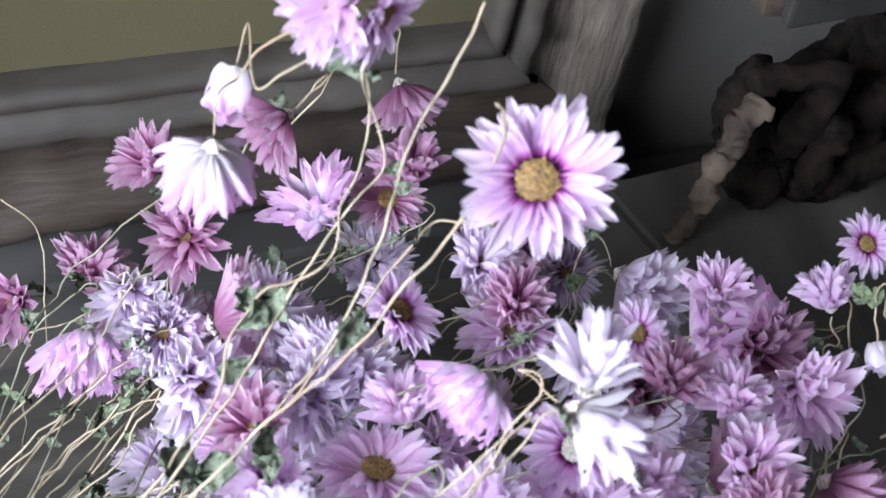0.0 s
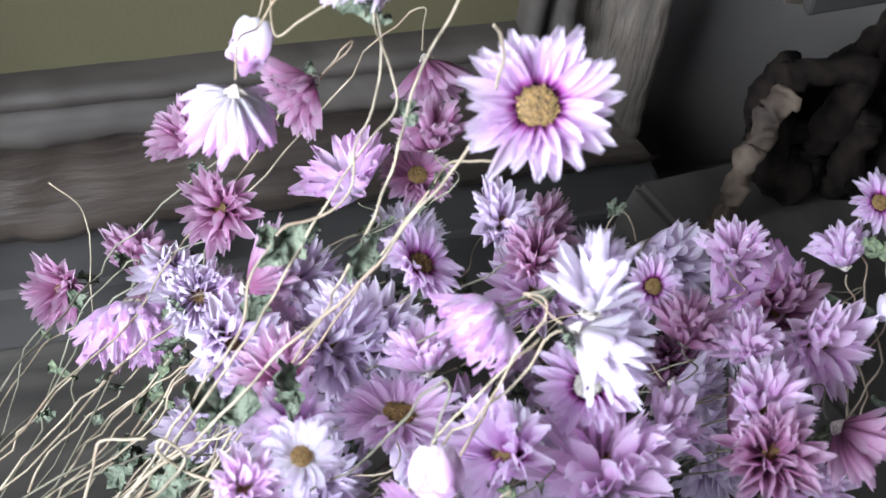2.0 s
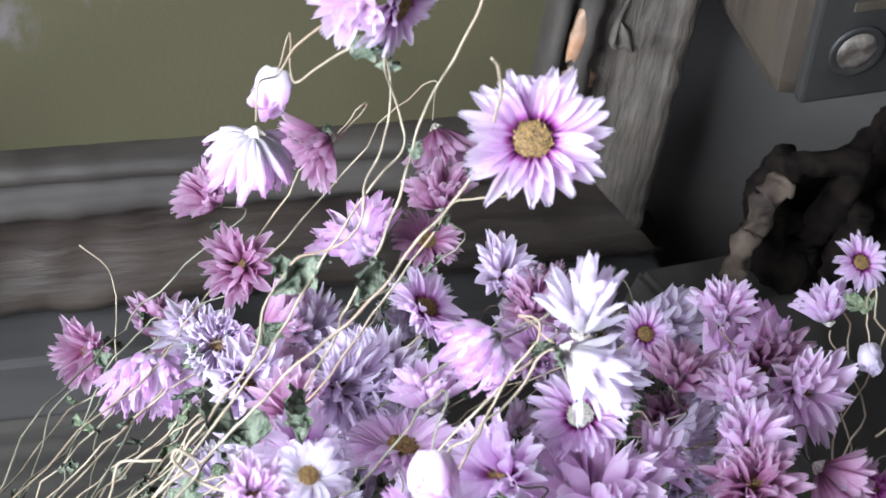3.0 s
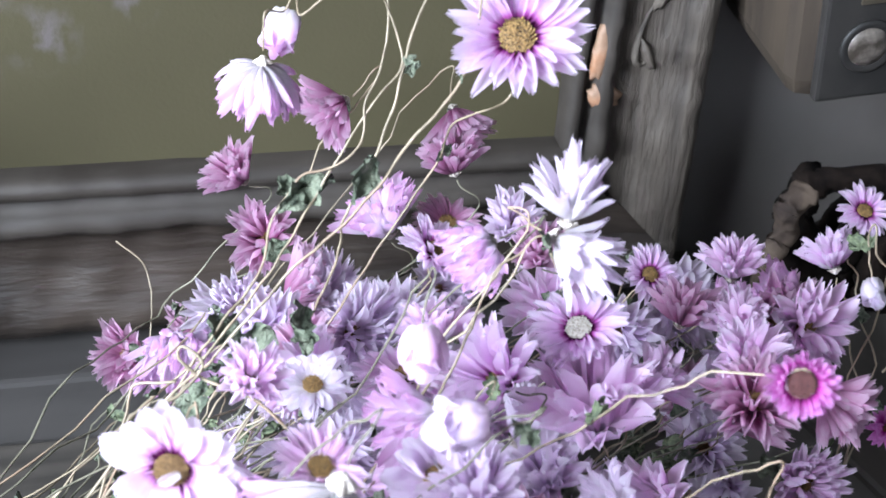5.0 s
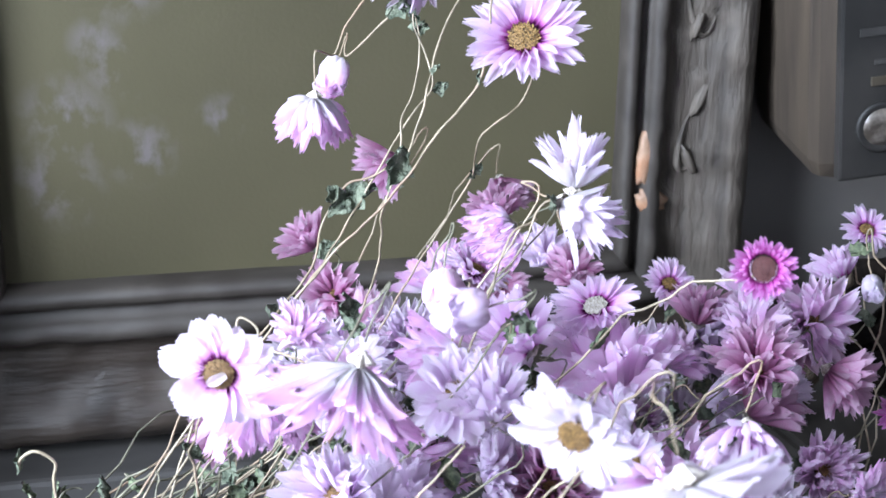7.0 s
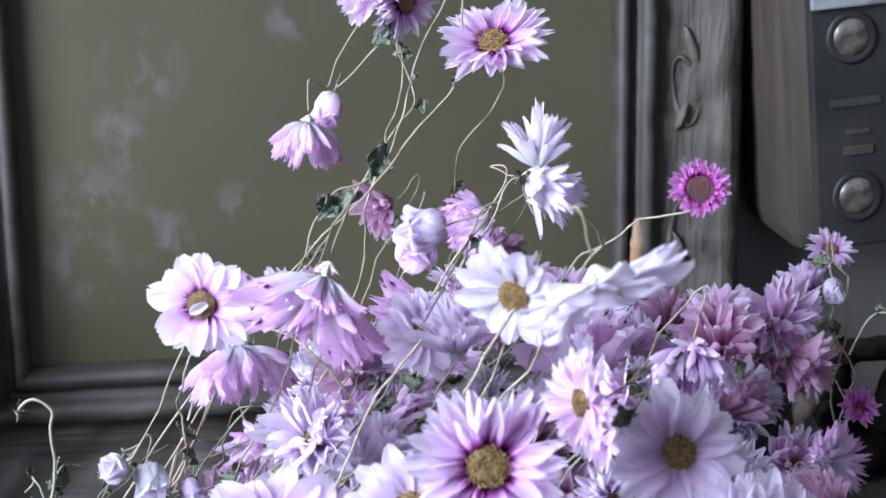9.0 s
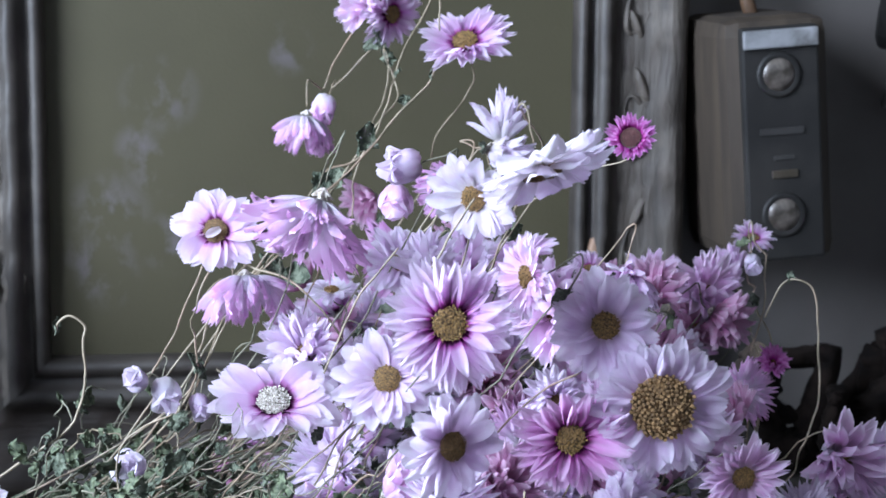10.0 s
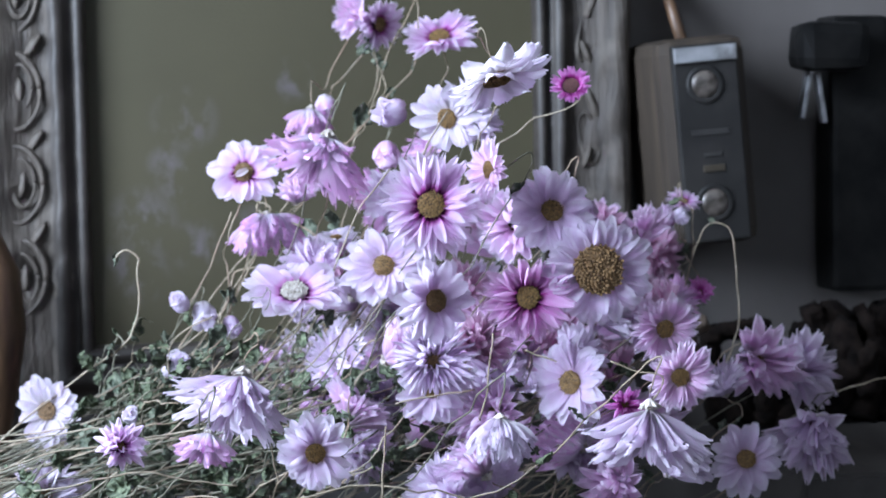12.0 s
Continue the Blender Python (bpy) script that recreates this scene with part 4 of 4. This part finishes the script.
leaf_on(tall, -0.0214, 0.0330, 0.2130, 0.0, -0.8, -0.5, 0.0065, 1, 5.2)
leaf_on(tall, -0.0085, 0.0230, 0.1715, 0.3, -0.8, 0.3, 0.0045, 1, 0.8)
leaf_on(tall, -0.0185, 0.0220, 0.1960, 0.3, -0.8, 0.3, 0.0040, 3, 0.2)
leaf_on(tall, -0.0421, -0.0002, 0.1472, -0.3, -0.7, 0.6, 0.0080, 0, 5.0)
leaf_on(tall, -0.0400, 0.0010, 0.1490, 0.4, -0.7, 0.6, 0.0070, 3, 3.2)
leaf_on(tall, -0.0584, -0.0045, 0.1423, 0.0, -0.7, 0.7, 0.0105, 2, 0.4)
leaf_on(tall, -0.0560, -0.0040, 0.1440, 0.3, -0.5, 0.8, 0.0090, 4, 2.0)
leaf_on(tall, -0.0660, -0.0150, 0.1450, -0.2, -0.8, 0.4, 0.0090, 1, 4.4)

# flowers deeper in the heap, behind those in front
def heap_top(fx, fy):
    """Height of the heap of heads over the table."""
    z = 0.138 - 5.5 * max(0.0, fy - 0.0) ** 2 - 1.2 * max(0.0, -fy - 0.09) ** 1.5
    return max(0.04, z - 4.0 * max(0.0, fx - 0.05) ** 2 - 5.0 * max(0.0, -fx - 0.05) ** 2 - 0.1 * max(0.0, fx))


for i in range(105):
    fx, fy = rng.uniform(-0.05, 0.078), rng.uniform(-0.15, 0.10)
    fz = heap_top(fx, fy) - 0.010 - 0.05 * rng.random() ** 1.6
    flower(rng.choice("CCKCUC"), rng.choice("qllbqlqr"), fx, fy, max(0.03, fz), rng.uniform(-0.6, 0.6), rng.uniform(-0.9, 0.1), rng.uniform(0.1, 0.9), rng.uniform(0.019, 0.028), leaves=4, single=False, end=(fx - 0.05, fy * 0.8, max(0.015, fz - 0.05)), via=((fx - 0.02, fy + 0.004, max(0.015, fz - 0.03)),))

# bare stems and leaves at the gathered end
for i in range(80):
    r = random.Random(900 + i)
    a = Vector((r.uniform(-0.125, -0.03), r.uniform(-0.14, -0.01), 0.0))
    a.z = r.uniform(0.045, 0.128 + 0.9 * min(0.0, a.x + 0.10))
    thing = tagged(new("dried_sprig"), "thin straw-coloured dried sprig with crumpled grey-green leaves", "dried sprig", "bare stems of the bouquet")
    thing.matrix_basis = Matrix.Translation(a)
    e = (r.uniform(-0.32, -0.17), a.y * 0.8 + r.uniform(-0.06, 0.0), r.uniform(0.008, 0.05))
    add_stem(thing, a, (0.6, r.uniform(-0.5, 0.5), r.uniform(-0.1, 0.7)), 300 + i, thick=r.uniform(0.00020, 0.00034), wob=0.006, end=e, leaves=8, mat=STEM_GREY if i % 5 else STEM, dark=i % 4 > 0)


def sprig(pts, thick, leaves, seed, label):
    thing = tagged(new("dried_sprig"), label, "dried sprig", "bare stems of the bouquet")
    thing.matrix_basis = Matrix.Translation(pts[0])
    inv = thing.matrix_basis.inverted()
    line = smooth_path(pts, 8, 0.0011, seed)
    v, f = tube(line, [thick] * len(line), 6)
    child("stem", mesh_of("stem", [inv @ p for p in v], f, STEM), thing)
    for i, (k, size, turn) in enumerate(leaves):
        leaf_on(thing, *line[k], math.sin(turn), -0.5, math.cos(turn), size, i % 5, turn)
    return thing


sprig([(-0.1225, -0.0466, 0.1375), (-0.1216, -0.0466, 0.1400), (-0.1183, -0.047, 0.142), (-0.1145, -0.0478, 0.139), (-0.115, -0.048, 0.1347), (-0.1138, -0.0487, 0.1269), (-0.1155, -0.0491, 0.1172), (-0.1198, -0.0489, 0.1095), (-0.136, -0.0474, 0.0985), (-0.17, -0.045, 0.07), (-0.21, -0.04, 0.03)], 0.00038, [(0, 0.004, 1.0), (60, 0.006, 2.0)], 61, "curled thin dried tendril with a withered tip")
sprig([(0.0925, -0.018, 0.132), (0.0955, -0.021, 0.141), (0.0998, -0.024, 0.1450), (0.1052, -0.0264, 0.1425), (0.1068, -0.0276, 0.1288), (0.1075, -0.0289, 0.1097), (0.1028, -0.0293, 0.0929), (0.0951, -0.029, 0.0803), (0.06, -0.03, 0.06)], 0.00032, [(14, 0.004, 0.5)], 62, "arched thin dried stem standing at the heap")
sprig([(-0.0114, 0.0008, 0.2365), (-0.0098, 0.0009, 0.2325), (-0.0088, 0.0012, 0.2257), (-0.0094, 0.0022, 0.2144), (-0.0101, 0.0029, 0.2049), (-0.0148, 0.0002, 0.1993), (-0.0222, -0.0026, 0.1925), (-0.0310, -0.0073, 0.1826), (-0.0465, -0.0106, 0.1691), (-0.0634, -0.0142, 0.1522), (-0.0798, -0.0154, 0.1333), (-0.12, -0.03, 0.085), (-0.19, -0.04, 0.04)], 0.00033, [(32, 0.003, 1.2)], 63, "long straw-coloured dried stem with a knotty joint")
sprig([(-0.0050, 0.0250, 0.2350), (-0.0106, 0.0212, 0.2233), (-0.0157, 0.0173, 0.2150), (-0.0199, 0.0117, 0.2048), (-0.0234, 0.0069, 0.1961), (-0.0274, 0.0026, 0.1878), (-0.0332, -0.0016, 0.1788), (-0.0350, 0.0031, 0.1613), (-0.0370, 0.0062, 0.1509), (-0.05, 0.004, 0.12), (-0.10, -0.02, 0.07)], 0.00030, [(24, 0.004, 2.2)], 64, "long straw-coloured wavering dried stem")
sprig([(-0.0803, -0.0261, 0.1438), (-0.0766, -0.0242, 0.1471), (-0.0718, -0.0236, 0.1491), (-0.0668, -0.0208, 0.1538), (-0.0704, -0.0174, 0.1560), (-0.0717, -0.0184, 0.1539), (-0.0680, -0.0213, 0.1512), (-0.0602, -0.0246, 0.1492), (-0.0504, -0.0311, 0.1435), (-0.04, -0.035, 0.13)], 0.00035, [], 65, "straw-coloured dried stem curled into a loop")
sprig([(-0.0700, 0.0012, 0.1316), (-0.0780, 0.0042, 0.1299), (-0.0803, 0.0033, 0.1268), (-0.0834, -0.0011, 0.1174), (-0.10, -0.02, 0.08)], 0.00035, [], 66, "sharply bent straw-coloured dried stem")
sprig([(-0.0742, 0.1147, 0.0892), (-0.0684, 0.1105, 0.0842), (-0.0660, 0.1066, 0.0788), (-0.0658, 0.1037, 0.0739), (-0.068, 0.09, 0.05)], 0.00022, [], 67, "thin arched dried stem at the back")
sprig([(-0.0016, -0.0247, 0.1805), (-0.0095, -0.0290, 0.1765), (-0.0180, -0.0325, 0.1535), (-0.03, -0.033, 0.13), (-0.06, -0.03, 0.09)], 0.00030, [], 68, "thin wavering dried stem of the white flower")
sprig([(-0.0470, -0.1934, 0.1004), (-0.0475, -0.1939, 0.0919), (-0.0476, -0.1947, 0.0794)], 0.00027, [], 80, "thin bent dried stem hanging out of the bouquet")
sprig([(-0.0838, -0.1728, 0.0955), (-0.0711, -0.1747, 0.0969), (-0.0599, -0.1763, 0.0983)], 0.00027, [], 81, "thin bent dried stem hanging out of the bouquet")
sprig([(-0.0797, -0.1731, 0.1019), (-0.0779, -0.1739, 0.0930), (-0.0760, -0.1750, 0.0818)], 0.00027, [], 82, "thin bent dried stem hanging out of the bouquet")
sprig([(-0.0109, -0.1620, 0.1217), (-0.0119, -0.1625, 0.1117), (-0.0135, -0.1631, 0.1001), (-0.0153, -0.1631, 0.0960)], 0.00027, [], 83, "thin bent dried stem hanging out of the bouquet")
sprig([(-0.0308, -0.1456, 0.1706), (-0.0263, -0.1457, 0.1785), (-0.0207, -0.1460, 0.1872)], 0.00027, [], 84, "thin bent dried stem hanging out of the bouquet")
sprig([(0.0231, -0.1678, 0.1128), (0.0312, -0.1694, 0.1090), (0.0377, -0.1704, 0.1078), (0.0373, -0.1706, 0.1042), (0.0342, -0.1705, 0.0984)], 0.00027, [], 85, "thin bent dried stem hanging out of the bouquet")
sprig([(-0.0816, -0.0375, 0.1540), (-0.0868, -0.0374, 0.1432), (-0.0910, -0.0374, 0.1333), (-0.0983, -0.0371, 0.1214)], 0.00027, [], 86, "thin bent dried stem hanging out of the bouquet")
sprig([(-0.1151, -0.0575, 0.0810), (-0.0997, -0.0596, 0.0846), (-0.0786, -0.0628, 0.0852)], 0.00027, [], 87, "thin bent dried stem hanging out of the bouquet")
sprig([(-0.1047, -0.0783, 0.0971), (-0.1049, -0.0774, 0.1102), (-0.0991, -0.0778, 0.1176), (-0.0906, -0.0788, 0.1212)], 0.00027, [], 88, "thin bent dried stem hanging out of the bouquet")
sprig([(-0.0548, -0.1055, 0.1080), (-0.0435, -0.1060, 0.1260), (-0.0316, -0.1073, 0.1348)], 0.00027, [], 89, "thin bent dried stem hanging out of the bouquet")
sprig([(-0.0522, -0.1040, 0.1370), (-0.0427, -0.1041, 0.1568), (-0.0333, -0.1047, 0.1693)], 0.00027, [], 90, "thin bent dried stem hanging out of the bouquet")
sprig([(-0.0015, -0.1638, 0.1165), (0.0034, -0.1647, 0.1151), (0.0074, -0.1654, 0.1130)], 0.00027, [], 91, "thin bent dried stem hanging out of the bouquet")
sprig([(0.1494, -0.0172, 0.0776), (0.1603, -0.0186, 0.0817), (0.1734, -0.0204, 0.0847)], 0.00027, [], 92, "thin bent dried stem hanging out of the bouquet")
sprig([(-0.0386, -0.1491, 0.1000), (-0.0268, -0.1507, 0.1023), (-0.0150, -0.1525, 0.1038)], 0.00027, [], 93, "thin bent dried stem hanging out of the bouquet")
sprig([(-0.1060, -0.1694, 0.0960), (-0.1220, -0.1671, 0.0938), (-0.1395, -0.1646, 0.0910), (-0.1603, -0.1618, 0.0849)], 0.00027, [], 94, "thin bent dried stem hanging out of the bouquet")
sprig([(-0.0878, -0.1832, 0.0839), (-0.1017, -0.1809, 0.0857), (-0.1141, -0.1788, 0.0883), (-0.1251, -0.1772, 0.0869), (-0.1438, -0.1746, 0.0834)], 0.00027, [], 95, "thin bent dried stem hanging out of the bouquet")
# pale petal caught on the eye of one flower
child("petal", PETAL_MESHES["w", "cup"][1], blush, Matrix.Translation((0.0004, -0.0018, 0.0028)) @ Matrix.Rotation(2.1, 4, "Z") @ Matrix.Diagonal((0.0046, 0.0024, 0.0046, 1)), "loose white petal")
